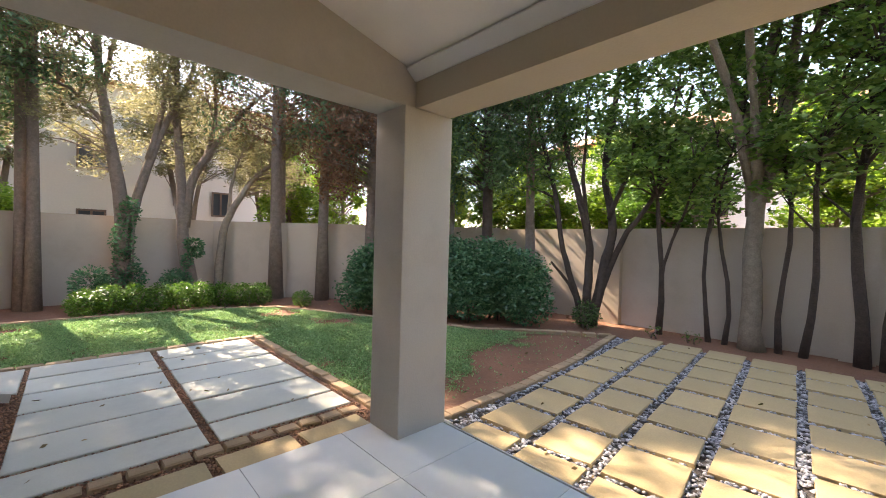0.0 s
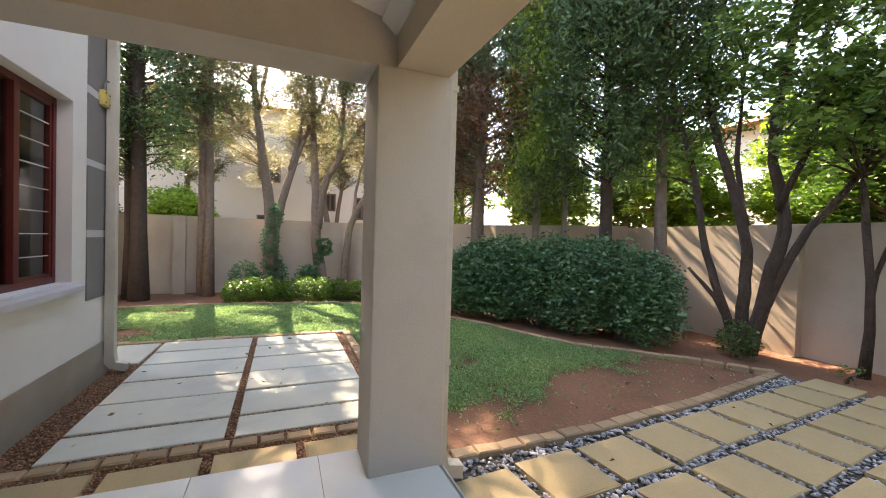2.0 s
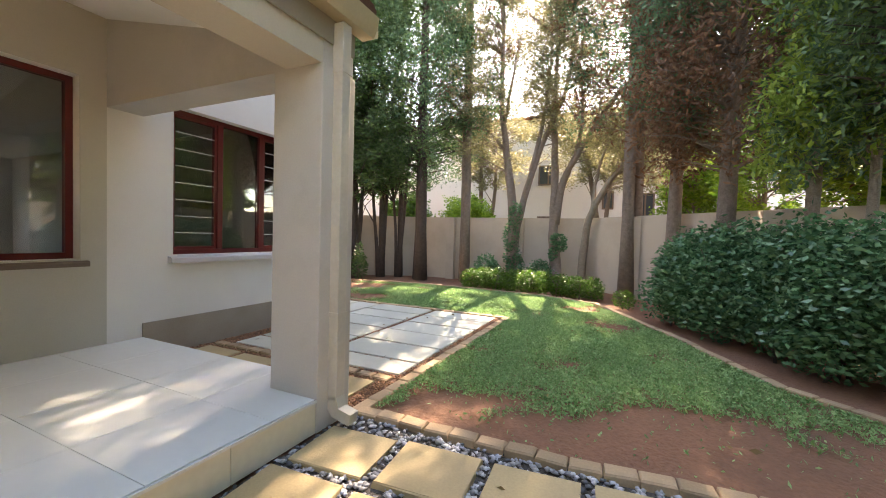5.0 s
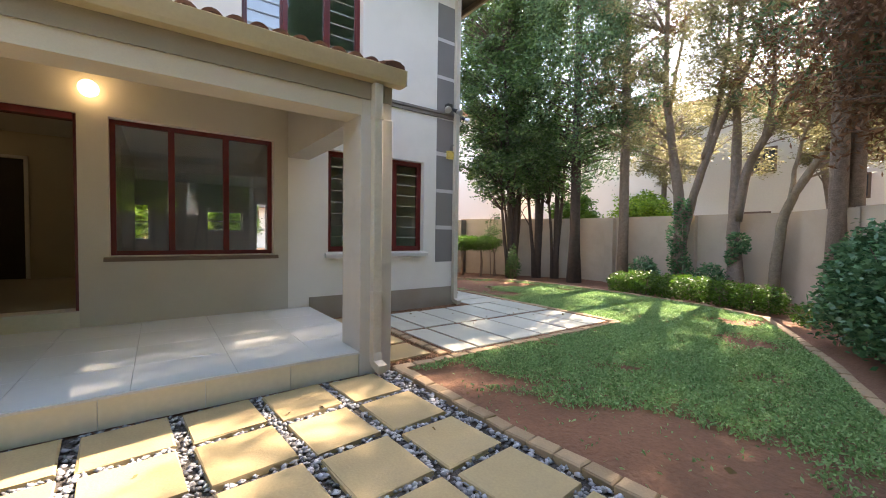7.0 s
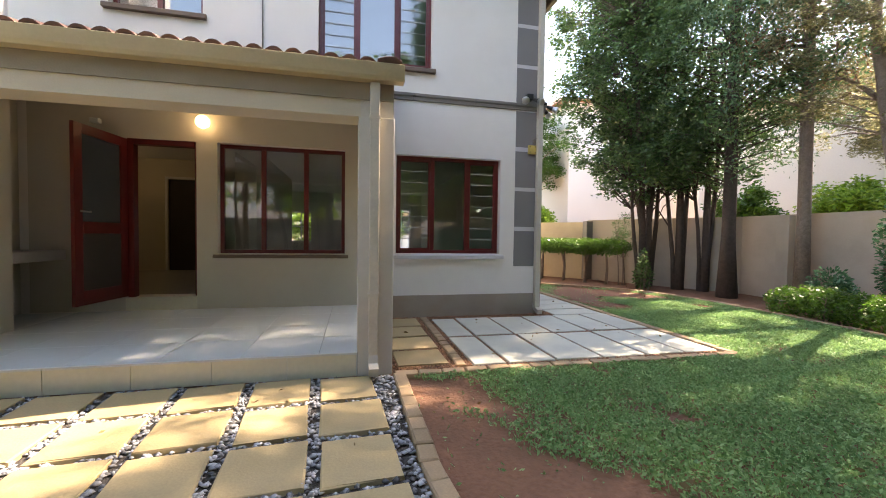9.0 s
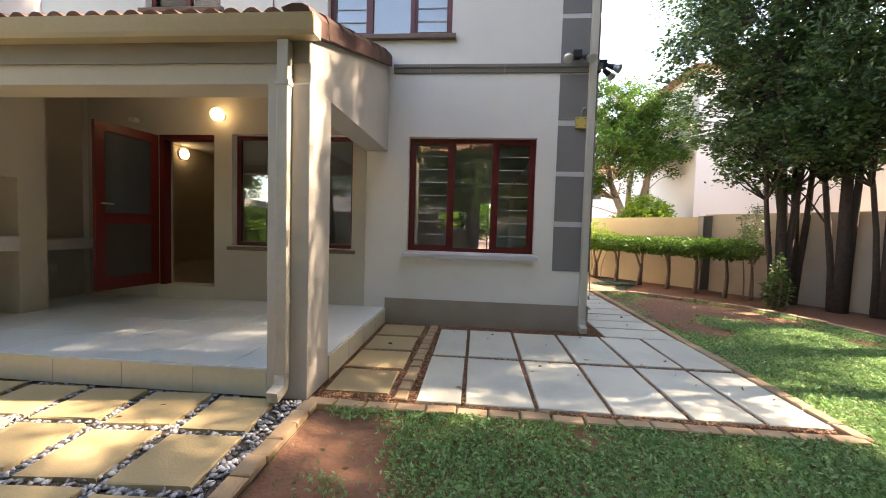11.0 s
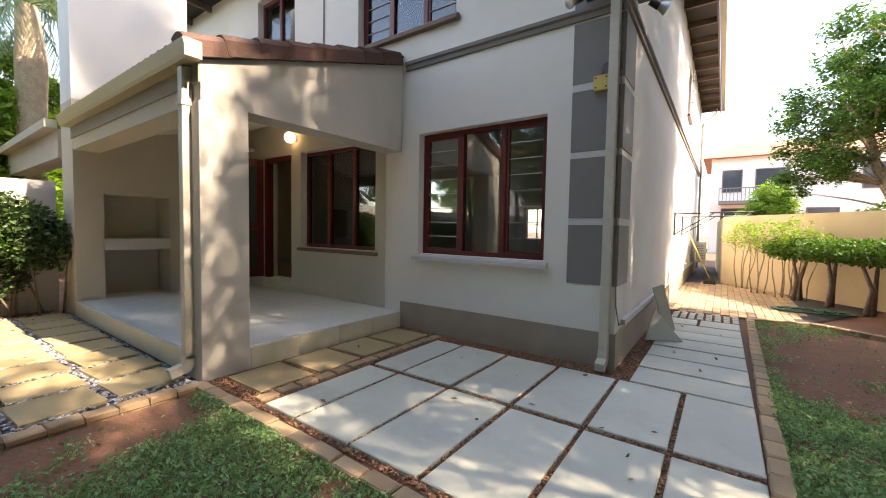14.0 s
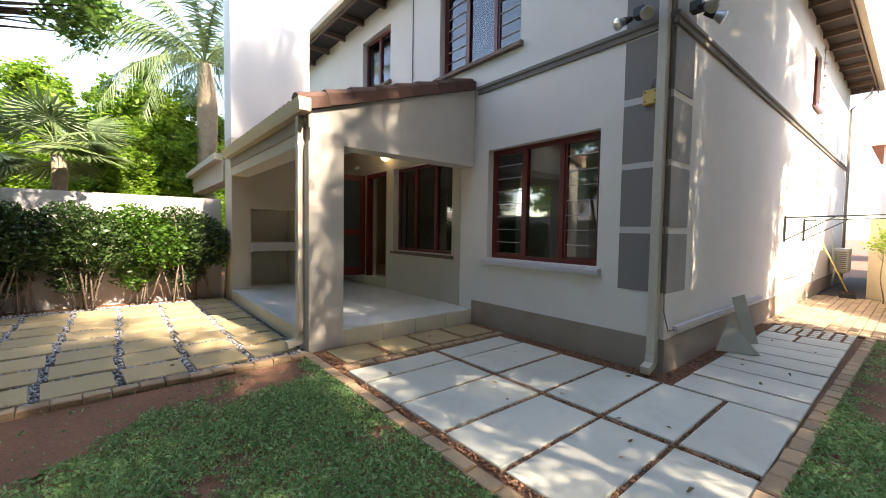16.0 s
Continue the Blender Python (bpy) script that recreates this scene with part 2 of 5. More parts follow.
def add_box(bm, x0, x1, y0, y1, z0, z1, bevel=0.0):
    r = bmesh.ops.create_cube(bm, size=1.0)
    vs = r["verts"]
    bmesh.ops.scale(bm, vec=(x1 - x0, y1 - y0, z1 - z0), verts=vs)
    bmesh.ops.translate(bm, vec=((x0 + x1) / 2, (y0 + y1) / 2, (z0 + z1) / 2), verts=vs)
    if bevel:
        es = list({e for v in vs for e in v.link_edges})
        bmesh.ops.bevel(bm, geom=es, offset=bevel, segments=2, affect="EDGES", profile=0.6)


def box(name, x0, x1, y0, y1, z0, z1, mat, parent=None, label="", bevel=0.0):
    bm = bmesh.new()
    add_box(bm, x0, x1, y0, y1, z0, z1, bevel)
    return part(name, bm, mat, parent, label)


def boxes(name, rows, mat, parent=None, label="", bevel=0.0):
    bm = bmesh.new()
    for r in rows:
        add_box(bm, *r, bevel=bevel)
    return part(name, bm, mat, parent, label)


def empty(name, x=0.0, y=0.0, z=0.0):
    ob = new(name)
    ob.location = (x, y, z)
    bpy.context.view_layer.update()
    return ob


def structure(ob, label, category):
    return tagged(ob, label, category, "", "structure")


def prism(name, poly, axis, a, b, mat, parent=None, label=""):
    """A polygon of (u, v) pairs pushed from a to b along x, y or z."""
    n = len(poly)
    put = {"x": lambda u, v, w: (w, u, v), "y": lambda u, v, w: (u, w, v), "z": lambda u, v, w: (u, v, w)}[axis]
    vs = [put(u, v, a) for u, v in poly] + [put(u, v, b) for u, v in poly]
    fs = [list(range(n))[::-1], list(range(n, 2 * n))] + [[i, (i + 1) % n, n + (i + 1) % n, n + i] for i in range(n)]
    ob = raw(name, vs, fs, mat, parent, label)
    bm = bmesh.new()
    bm.from_mesh(ob.data)
    bmesh.ops.recalc_face_normals(bm, faces=bm.faces)
    bm.to_mesh(ob.data)
    bm.free()
    return ob


def tube_data(points, radii, sides=8, jitter=0.0, rng=None):
    pts = [Vector(p) for p in points]
    vs, fs = [], []
    up = Vector((0, 0, 1))
    for i, p in enumerate(pts):
        d = (pts[min(i + 1, len(pts) - 1)] - pts[max(i - 1, 0)]).normalized()
        ref = up if abs(d.z) < 0.9 else Vector((1, 0, 0))
        u = d.cross(ref).normalized()
        v = d.cross(u)
        for k in range(sides):
            a = 2 * math.pi * k / sides
            r = radii[i] * (1 + (jitter * (rng.random() - 0.5) if rng else 0))
            vs.append(tuple(p + u * (math.cos(a) * r) + v * (math.sin(a) * r)))
    for i in range(len(pts) - 1):
        for k in range(sides):
            a, b = i * sides + k, i * sides + (k + 1) % sides
            fs.append((a, b, b + sides, a + sides))
    fs.append(tuple(range(sides))[::-1])
    fs.append(tuple(range((len(pts) - 1) * sides, len(pts) * sides)))
    return vs, fs


def tube(name, points, radii, mat, parent=None, label="", sides=8):
    vs, fs = tube_data(points, radii, sides)
    return raw(name, vs, fs, mat, parent, label, True)


def join_data(chunks):
    vs, fs = [], []
    for v, f in chunks:
        o = len(vs)
        vs += v
        fs += [tuple(i + o for i in t) for t in f]
    return vs, fs


def leaf_mesh(name, centres, size, mat, parent=None, label="", seed=1, flat=0.3, aspect=0.5, droop=0.0):
    """One leaf-shaped diamond of two folded triangles for each centre."""
    rs = np.random.RandomState(seed)
    c = np.asarray(centres, dtype=np.float64)
    n = len(c)
    d = rs.normal(size=(n, 3))
    d[:, 2] = d[:, 2] * flat - droop
    d /= np.linalg.norm(d, axis=1)[:, None] + 1e-9
    r = rs.normal(size=(n, 3))
    s = np.cross(d, r)
    s /= np.linalg.norm(s, axis=1)[:, None] + 1e-9
    nn = np.cross(d, s)
    ln = size * (0.6 + 0.8 * rs.rand(n))[:, None]
    a = c - d * ln * 0.5
    b = c + d * ln * 0.5
    l = c + s * ln * aspect * 0.5 + nn * ln * 0.08
    q = c - s * ln * aspect * 0.5 + nn * ln * 0.08
    v = np.stack([a, l, b, q], axis=1).reshape(-1, 3)
    me = bpy.data.meshes.new(name)
    me.vertices.add(4 * n)
    me.vertices.foreach_set("co", v.ravel())
    me.loops.add(4 * n)
    me.loops.foreach_set("vertex_index", np.arange(4 * n, dtype=np.int32))
    me.polygons.add(n)
    me.polygons.foreach_set("loop_start", np.arange(0, 4 * n, 4, dtype=np.int32))
    me.update(calc_edges=True)
    me.validate()
    return finish(new(name, me), mat, parent, label)


def blob_points(rs, centre, radius, n, shell=0.6):
    d = rs.normal(size=(n, 3))
    d /= np.linalg.norm(d, axis=1)[:, None]
    k = (shell + (1 - shell) * rs.rand(n)) ** 0.8 * (0.55 + 0.45 * rs.rand(n))
    return np.asarray(centre) + d * np.asarray(radius) * k[:, None]


def holed_wall(name, u0, u1, z0, z1, holes, a, b, axis, mat, label=""):
    """A wall slab in the plane of u (x or y) and z, from depth a to b, with rectangular openings (u0, u1, z0, z1)."""
    us = sorted({u0, u1, *[h[0] for h in holes], *[h[1] for h in holes]})
    zs = sorted({z0, z1, *[h[2] for h in holes], *[h[3] for h in holes]})
    us = [u for u in us if u0 <= u <= u1]
    zs = [z for z in zs if z0 <= z <= z1]

    def solid(i, j):
        if not (0 <= i < len(us) - 1 and 0 <= j < len(zs) - 1):
            return False
        cu, cz = (us[i] + us[i + 1]) / 2, (zs[j] + zs[j + 1]) / 2
        return not any(h[0] < cu < h[1] and h[2] < cz < h[3] for h in holes)
    at = (lambda u, d, z: (u, d, z)) if axis == "x" else (lambda u, d, z: (d, u, z))
    bm = bmesh.new()
    cache = {}

    def vert(u, d, z):
        k = (round(u, 5), round(d, 5), round(z, 5))
        if k not in cache:
            cache[k] = bm.verts.new(at(u, d, z))
        return cache[k]
    for i in range(len(us) - 1):
        for j in range(len(zs) - 1):
            if not solid(i, j):
                continue
            p, q, r, s = us[i], us[i + 1], zs[j], zs[j + 1]
            for d in (a, b):
                bm.faces.new([vert(p, d, r), vert(q, d, r), vert(q, d, s), vert(p, d, s)])
            if not solid(i - 1, j):
                bm.faces.new([vert(p, a, r), vert(p, b, r), vert(p, b, s), vert(p, a, s)])
            if not solid(i + 1, j):
                bm.faces.new([vert(q, a, r), vert(q, b, r), vert(q, b, s), vert(q, a, s)])
            if not solid(i, j - 1):
                bm.faces.new([vert(p, a, r), vert(q, a, r), vert(q, b, r), vert(p, b, r)])
            if not solid(i, j + 1):
                bm.faces.new([vert(p, a, s), vert(q, a, s), vert(q, b, s), vert(p, b, s)])
    bmesh.ops.recalc_face_normals(bm, faces=bm.faces)
    return part(name, bm, mat, None, label)


# ---- plan ----
YW = 2.30            # garden face of the house wall
XC = 2.58            # side face of the house
YB = 12.6            # back wall of the rooms
YS = 14.8            # back end of the side wall and the roof
ZE = 5.45            # eaves
PF = 0.21            # patio floor
XL = -3.70           # face of the braai wall
DOOR = (-3.16, -2.36, 0.38, 2.42)
W_PATIO = (-2.11, -0.46, 0.95, 2.43)
W_ROOM = (0.27, 1.89, 0.96, 2.42)
W_UP1 = (-0.83, 0.78, 3.70, 5.12)
W_UP2 = (-3.34, -2.28, 4.08, 5.10)
W_SIDE = (9.0, 9.8, 3.95, 5.05)

# ---- house shell ----
wall_front = holed_wall("wall_front", -9.0, XC, 0.0, ZE + 0.15, [DOOR, W_PATIO, W_ROOM, W_UP1, W_UP2], YW, YW + 0.24, "x", M_house)
structure(wall_front, "pale greige plastered house wall with red framed windows", "wall")
wall_side = holed_wall("wall_side", YW + 0.24, YS, 0.0, ZE + 0.15, [W_SIDE], XC - 0.24, XC, "y", M_house)
structure(wall_side, "pale plastered side wall of the house in dappled sun", "wall")
BACK_WINS = [(-2.7, -1.9, 0.95, 2.1), (-0.35, 0.75, 1.25, 1.95), (1.2, 1.9, 0.4, 2.3)]
wall_back = holed_wall("wall_back", -9.0, XC - 0.24, 0.0, ZE + 0.15, BACK_WINS, YB - 0.24, YB, "x", M_house)
structure(wall_back, "plain plastered back wall of the house", "wall")
wall_far_end = box("wall_far_end", -9.24, -9.0, YW, YB, 0, ZE + 0.15, M_house)
structure(wall_far_end, "plain plastered party wall of the house", "wall")

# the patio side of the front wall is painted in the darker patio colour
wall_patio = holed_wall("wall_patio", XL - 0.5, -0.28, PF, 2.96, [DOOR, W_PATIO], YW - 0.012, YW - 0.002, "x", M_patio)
structure(wall_patio, "taupe plastered patio wall with window and door", "wall")

# plinth
pl = boxes("baseboard", [(0.0, XC + 0.012, YW - 0.014, YW - 0.003, 0.0, 0.335), (XC + 0.003, XC + 0.014, YW - 0.014, YS, 0.0, 0.335)], M_plinth)
structure(pl, "dark brown painted plinth along the foot of the house", "plinth")

# interior rooms
structure(box("floor_inside", -8.99, XC - 0.245, YW + 0.245, YB - 0.245, 0.30, 0.38, M_roomfloor), "shiny beige tiled floor inside the house", "floor")
structure(box("ceiling_inside", -8.99, XC - 0.245, YW + 0.245, YB - 0.245, 2.85, 2.95, M_white), "white ceiling inside the house", "ceiling")
structure(holed_wall("wall_inside", YW + 0.25, 9.0, 0.39, 2.84, [(3.2, 4.6, 0.39, 2.5)], -2.26, -2.14, "y", M_room), "inside wall beside the entrance passage", "wall")
structure(box("wall_passage", -5.2, -5.1, YW + 0.25, 9.0, 0.39, 2.84, M_room), "inside wall of the entrance passage", "wall")
structure(holed_wall("wall_passage_end", -5.1, -2.26, 0.39, 2.84, [(-4.32, -3.5, 0.39, 2.4)], 6.3, 6.4, "x", M_room), "inside wall at the passage end", "wall")
d_in = box("door_1", -4.32, -3.5, 6.34, 6.38, 0.39, 2.4, M_dark)
structure(d_in, "dark closed wooden inner door", "door")
boxes("door_frame", [(-4.37, -4.32, 6.27, 6.3, 0.39, 2.45), (-3.5, -3.45, 6.27, 6.3, 0.39, 2.45), (-4.37, -3.45, 6.27, 6.3, 2.4, 2.45)], M_white, d_in)

# upper floor behind the windows
structure(box("floor_upper", -8.99, XC - 0.245, YW + 0.245, YB - 0.245, 3.0, 3.1, M_roomfloor), "upper floor inside the house", "floor")
structure(box("ceiling_upper", -8.99, XC - 0.245, YW + 0.245, YB - 0.245, 5.45, 5.55, M_white), "upper ceiling inside the house", "ceiling")
structure(box("wall_upper", -8.99, XC - 0.245, 6.0, 6.1, 3.1, 5.44, M_room), "inside wall of the upper rooms", "wall")

# quoin blocks at the corner
quoins = [(0.77, 1.325), (1.39, 1.95), (2.01, 2.57), (2.64, 3.19), (3.31, 3.86), (3.92, 4.48), (4.54, 5.10)]
for a, b in quoins:
    box("quoin", 2.13, XC + 0.006, YW - 0.010, YW - 0.001, a, b, M_quoin, wall_front)
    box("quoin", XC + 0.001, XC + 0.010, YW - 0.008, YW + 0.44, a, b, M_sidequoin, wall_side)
for a, b in zip(quoins[:-1], quoins[1:]):
    box("quoin_joint", 2.13, XC + 0.004, YW - 0.006, YW - 0.001, a[1] + 0.001, b[0] - 0.001, M_sill, wall_front)

# string course in lengths
mould = [(0.0, -0.005), (0.0, 0.09), (0.02, 0.105), (0.045, 0.095), (0.045, 0.06), (0.025, 0.045), (0.025, 0.0)]
for a, b in ((0.06, 0.52), (0.525, 1.45), (1.455, XC + 0.03)):
    prism("moulding", [(YW - u, 3.215 + v) for u, v in mould], "x", a, b, M_mould, wall_front)
ys = [YW - 0.045, 2.95, 3.85, 4.75, 5.65, 6.55, 7.45, 8.35, 9.25, 10.15, 11.05, 11.95, 12.85, 13.75, 14.65]
for a, b in zip(ys[:-1], ys[1:]):
    prism("moulding", [(XC + u, 3.215 + v) for u, v in mould], "y", a, b - 0.006, M_mould, wall_side)

# main roof
roof = empty("roof", -3, 7, ZE)
structure(roof, "hipped house roof with brown fascia and exposed rafter ends", "roof")
xa, xb, ya, yb = -9.6, XC + 0.5, YW - 0.5, YS + 0.5
cx0, cx1, cy, zr = -5.5, -1.0, (ya + yb) / 2, 7.9
raw("roof_cover", [(xa, ya, ZE + 0.12), (xb, ya, ZE + 0.12), (xb, yb, ZE + 0.12), (xa, yb, ZE + 0.12), (cx0, cy, zr), (cx1, cy, zr)],
    [(0, 1, 5, 4), (1, 2, 5), (2, 3, 4, 5), (3, 0, 4)], M_terra, roof)
# underside of the eaves as one near-black sheet
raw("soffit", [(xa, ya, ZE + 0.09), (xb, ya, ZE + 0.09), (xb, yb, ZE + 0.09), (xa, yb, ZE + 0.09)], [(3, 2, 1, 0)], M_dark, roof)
boxes("fascia", [(xa, xb, ya - 0.03, ya, ZE + 0.0, ZE + 0.16), (xb, xb + 0.03, ya - 0.03, yb, ZE + 0.0, ZE + 0.16)], M_brownsill, roof)
boxes("gutter", [(xa, xb + 0.16, ya - 0.15, ya - 0.04, ZE + 0.05, ZE + 0.17), (xb + 0.04, xb + 0.15, ya - 0.15, yb, ZE + 0.05, ZE + 0.17)], M_cream, roof, "cream painted gutter", 0.01)
for k in range(16):
    y = ya + 0.3 + k * 0.85
    box("rafter_end", XC, xb, y, y + 0.06, ZE - 0.02, ZE + 0.085, M_brownsill, roof)
for k in range(13):
    x = xa + 0.3 + k * 0.85
    box("rafter_end", x, x + 0.06, ya, YW, ZE - 0.02, ZE + 0.085, M_brownsill, roof)


# ---- windows ----
def window(name, x0, x1, z0, z1, cuts, barred, sill_mat, label, bars=7, frame_w=0.05, sill_out=0.07, sill_h=0.075, depth=0.10):
    """Outward face towards -Y. cuts: the mullions' places as fractions; barred: which lights have burglar bars."""
    root = empty(name, (x0 + x1) / 2, YW, z0)
    structure(root, label, "window")
    y0, y1 = YW + depth, YW + depth + 0.06
    f = frame_w
    boxes("window_frame", [(x0, x0 + f, y0, y1, z0, z1), (x1 - f, x1, y0, y1, z0, z1), (x0 + f, x1 - f, y0, y1, z1 - f, z1), (x0 + f, x1 - f, y0, y1, z0, z0 + f)], M_red, root, "oxblood red timber frame", 0.004)
    xs = [x0] + [x0 + (x1 - x0) * c for c in cuts] + [x1]
    for c in xs[1:-1]:
        box("mullion", c - 0.032, c + 0.032, y0 - 0.006, y1, z0 + f, z1 - f, M_red, root, "", 0.004)
    for i in range(len(xs) - 1):
        a = xs[i] + (f if i == 0 else 0.032)
        b = xs[i + 1] - (f if i == len(xs) - 2 else 0.032)
        if i in barred:
            s = 0.028
            boxes("sash", [(a, a + s, y0 + 0.01, y1 - 0.008, z0 + f, z1 - f), (b - s, b, y0 + 0.01, y1 - 0.008, z0 + f, z1 - f),
                           (a + s, b - s, y0 + 0.01, y1 - 0.008, z1 - f - s, z1 - f), (a + s, b - s, y0 + 0.01, y1 - 0.008, z0 + f, z0 + f + s)], M_red, root)
            for k in range(bars):
                z = z0 + f + (z1 - z0 - 2 * f) * (k + 1) / (bars + 1)
                box("burglar_bar", a + s, b - s, y0 + 0.014, y0 + 0.022, z - 0.0038, z + 0.0038, M_bar, root)
        g = box("pane", a, b, y0 + 0.028, y0 + 0.032, z0 + f, z1 - f, M_glass, root)
        g.visible_shadow = False
    prism("window_sill", [(YW - sill_out, z0 - sill_h), (YW - sill_out, z0 - 0.03), (YW - sill_out + 0.015, z0 - 0.015), (YW + depth, z0), (YW + depth, z0 - sill_h), (YW, z0 - sill_h)], "x", x0 - 0.05, x1 + 0.05, sill_mat, root)
    return root


window("window_1", *W_PATIO, (0.335, 0.675), (), M_brownsill, "red framed three-light window in the patio wall", sill_out=0.05, sill_h=0.06)
window("window_2", *W_ROOM, (0.345, 0.68), (0, 2), M_sill, "red framed three-light window with burglar bars and plaster sill")
window("window_3", *W_UP1, (0.335, 0.68), (0, 2), M_brownsill, "red framed upper window reflecting the sky")
window("window_4", *W_UP2, (0.5,), (), M_brownsill, "small red framed upper window over the patio roof")
sy0, sy1 = W_SIDE[:2]
sw = empty("window_5", XC, (sy0 + sy1) / 2, 3.95)
structure(sw, "narrow red framed window high in the side wall", "window")
boxes("window_frame", [(XC - 0.12, XC - 0.06, sy0, sy0 + 0.05, 3.95, 5.05), (XC - 0.12, XC - 0.06, sy1 - 0.05, sy1, 3.95, 5.05), (XC - 0.12, XC - 0.06, sy0 + 0.05, sy1 - 0.05, 5.0, 5.05), (XC - 0.12, XC - 0.06, sy0 + 0.05, sy1 - 0.05, 3.95, 4.0)], M_red, sw)
box("pane", XC - 0.092, XC - 0.088, sy0 + 0.05, sy1 - 0.05, 4.0, 5.0, M_glass, sw).visible_shadow = False
box("window_sill", XC - 0.06, XC + 0.06, sy0 - 0.04, sy1 + 0.04, 3.89, 3.948, M_red, sw)
for k, (a, b, c, d) in enumerate(BACK_WINS):
    w = empty("window_%d" % (6 + k), (a + b) / 2, YB - 0.1, c)
    structure(w, "white framed window at the far side of the room", "window")
    rows = [(a, a + 0.04, YB - 0.16, YB - 0.1, c, d), (b - 0.04, b, YB - 0.16, YB - 0.1, c, d), (a, b, YB - 0.16, YB - 0.1, d - 0.04, d), (a, b, YB - 0.16, YB - 0.1, c, c + 0.04), ((a + b) / 2 - 0.02, (a + b) / 2 + 0.02, YB - 0.16, YB - 0.1, c, d), (a, b, YB - 0.16, YB - 0.1, (c + d) / 2 - 0.02, (c + d) / 2 + 0.02)]
    boxes("window_frame", rows, M_white, w)

# ---- patio ----
patio = box("floor_patio", XL, 0.0, -0.06, YW - 0.013, 0.0, PF - 0.012, M_grout)
structure(patio, "raised patio floor of large pale glossy tiles", "floor")
structure(box("step_door", DOOR[0] - 0.02, DOOR[1] + 0.0, YW - 0.02, YW + 0.24, PF - 0.01, 0.379, M_riser), "cream tiled door step between patio and house", "step")
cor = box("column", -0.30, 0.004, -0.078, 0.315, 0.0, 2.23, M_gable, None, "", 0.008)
structure(cor, "taupe plastered patio corner column", "column")
# gable beam with a raking top, and front beam
RK = (3.34 - 2.54) / (YW + 0.06)
def rake(y):
    return 2.54 + RK * (y + 0.06)
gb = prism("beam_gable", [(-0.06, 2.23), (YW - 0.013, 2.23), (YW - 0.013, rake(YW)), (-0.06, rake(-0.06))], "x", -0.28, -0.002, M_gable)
structure(gb, "taupe plastered gable beam over the patio side opening", "beam")
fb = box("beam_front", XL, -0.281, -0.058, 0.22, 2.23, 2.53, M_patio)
structure(fb, "plastered beam over the patio front opening", "beam")
bnd = box("trim", XL, -0.005, -0.075, -0.061, 2.37, 2.52, M_band)
structure(bnd, "dark taupe fascia band under the gutter", "fascia")
# raking ceiling and cornice
c0, c1 = 2.44, 2.96
structure(prism("ceiling_patio", [(0.21, c0), (YW - 0.013, c1), (YW - 0.013, c1 + 0.05), (0.21, c0 + 0.05)], "x", XL - 0.6, -0.281, M_white), "white raking patio ceiling", "ceiling")
cn = prism("cornice", [(0.221, c0 - 0.05), (0.235, c0 - 0.05), (0.30, c0 + 0.005), (0.30, c0 + 0.015), (0.221, c0 - 0.003)], "x", XL, -0.282, M_white)
structure(cn, "white cornice along the patio ceiling", "cornice")

# gutter, downpipe, patio roof tiles
gut = empty("gutter", -1.8, -0.2, 2.6)
tagged(gut, "cream painted metal gutter along the patio roof edge", "gutter")
GZ = -0.088
prism("trough", [(v, w + GZ) for v, w in ((-0.076, 2.60), (-0.17, 2.60), (-0.185, 2.63), (-0.20, 2.68), (-0.212, 2.725), (-0.203, 2.73), (-0.185, 2.69), (-0.165, 2.62), (-0.09, 2.62), (-0.09, 2.71), (-0.076, 2.71))], "x", XL - 0.02, 0.07, M_cream, gut)
box("end_cap", 0.07, 0.075, -0.20, -0.078, 2.60 + GZ, 2.73 + GZ, M_cream, gut)
dp = empty("downpipe", -0.14, -0.12, 0.0)
tagged(dp, "cream painted square downpipe on the patio column", "downpipe")
box("pipe", -0.205, -0.125, -0.145, -0.066, 0.17, 2.50, M_pipe, dp, "", 0.008)
prism("shoe", [(-0.145, 0.20), (-0.066, 0.20), (-0.066, 0.13), (-0.11, 0.075), (-0.24, 0.045), (-0.255, 0.115), (-0.16, 0.135)], "x", -0.205, -0.125, M_pipe, dp)
for z in (0.7, 2.2):
    box("bracket", -0.212, -0.118, -0.150, -0.061, z, z + 0.03, M_pipe, dp)

dp2 = empty("downpipe", XC - 0.06, YW - 0.06, 0.0)
tagged(dp2, "cream painted square downpipe at the house corner", "downpipe")
box("pipe", XC - 0.115, XC - 0.035, YW - 0.10, YW - 0.02, 0.16, ZE + 0.05, M_pipe, dp2, "", 0.008)
prism("shoe", [(YW - 0.10, 0.19), (YW - 0.02, 0.19), (YW - 0.02, 0.12), (YW - 0.06, 0.07), (YW - 0.19, 0.03), (YW - 0.205, 0.10), (YW - 0.11, 0.125)], "x", XC - 0.115, XC - 0.035, M_pipe, dp2)
tube("cable", [(XC - 0.02, YW - 0.03, 5.4), (XC - 0.015, YW - 0.035, 3.4), (XC - 0.02, YW - 0.03, 1.5), (XC + 0.01, YW - 0.04, 0.6), (XC + 0.03, YW + 0.02, 0.42), (XC + 0.03, YW + 0.4, 0.40)], [0.006] * 6, M_bark, dp2, "thin loose grey cable", 6)


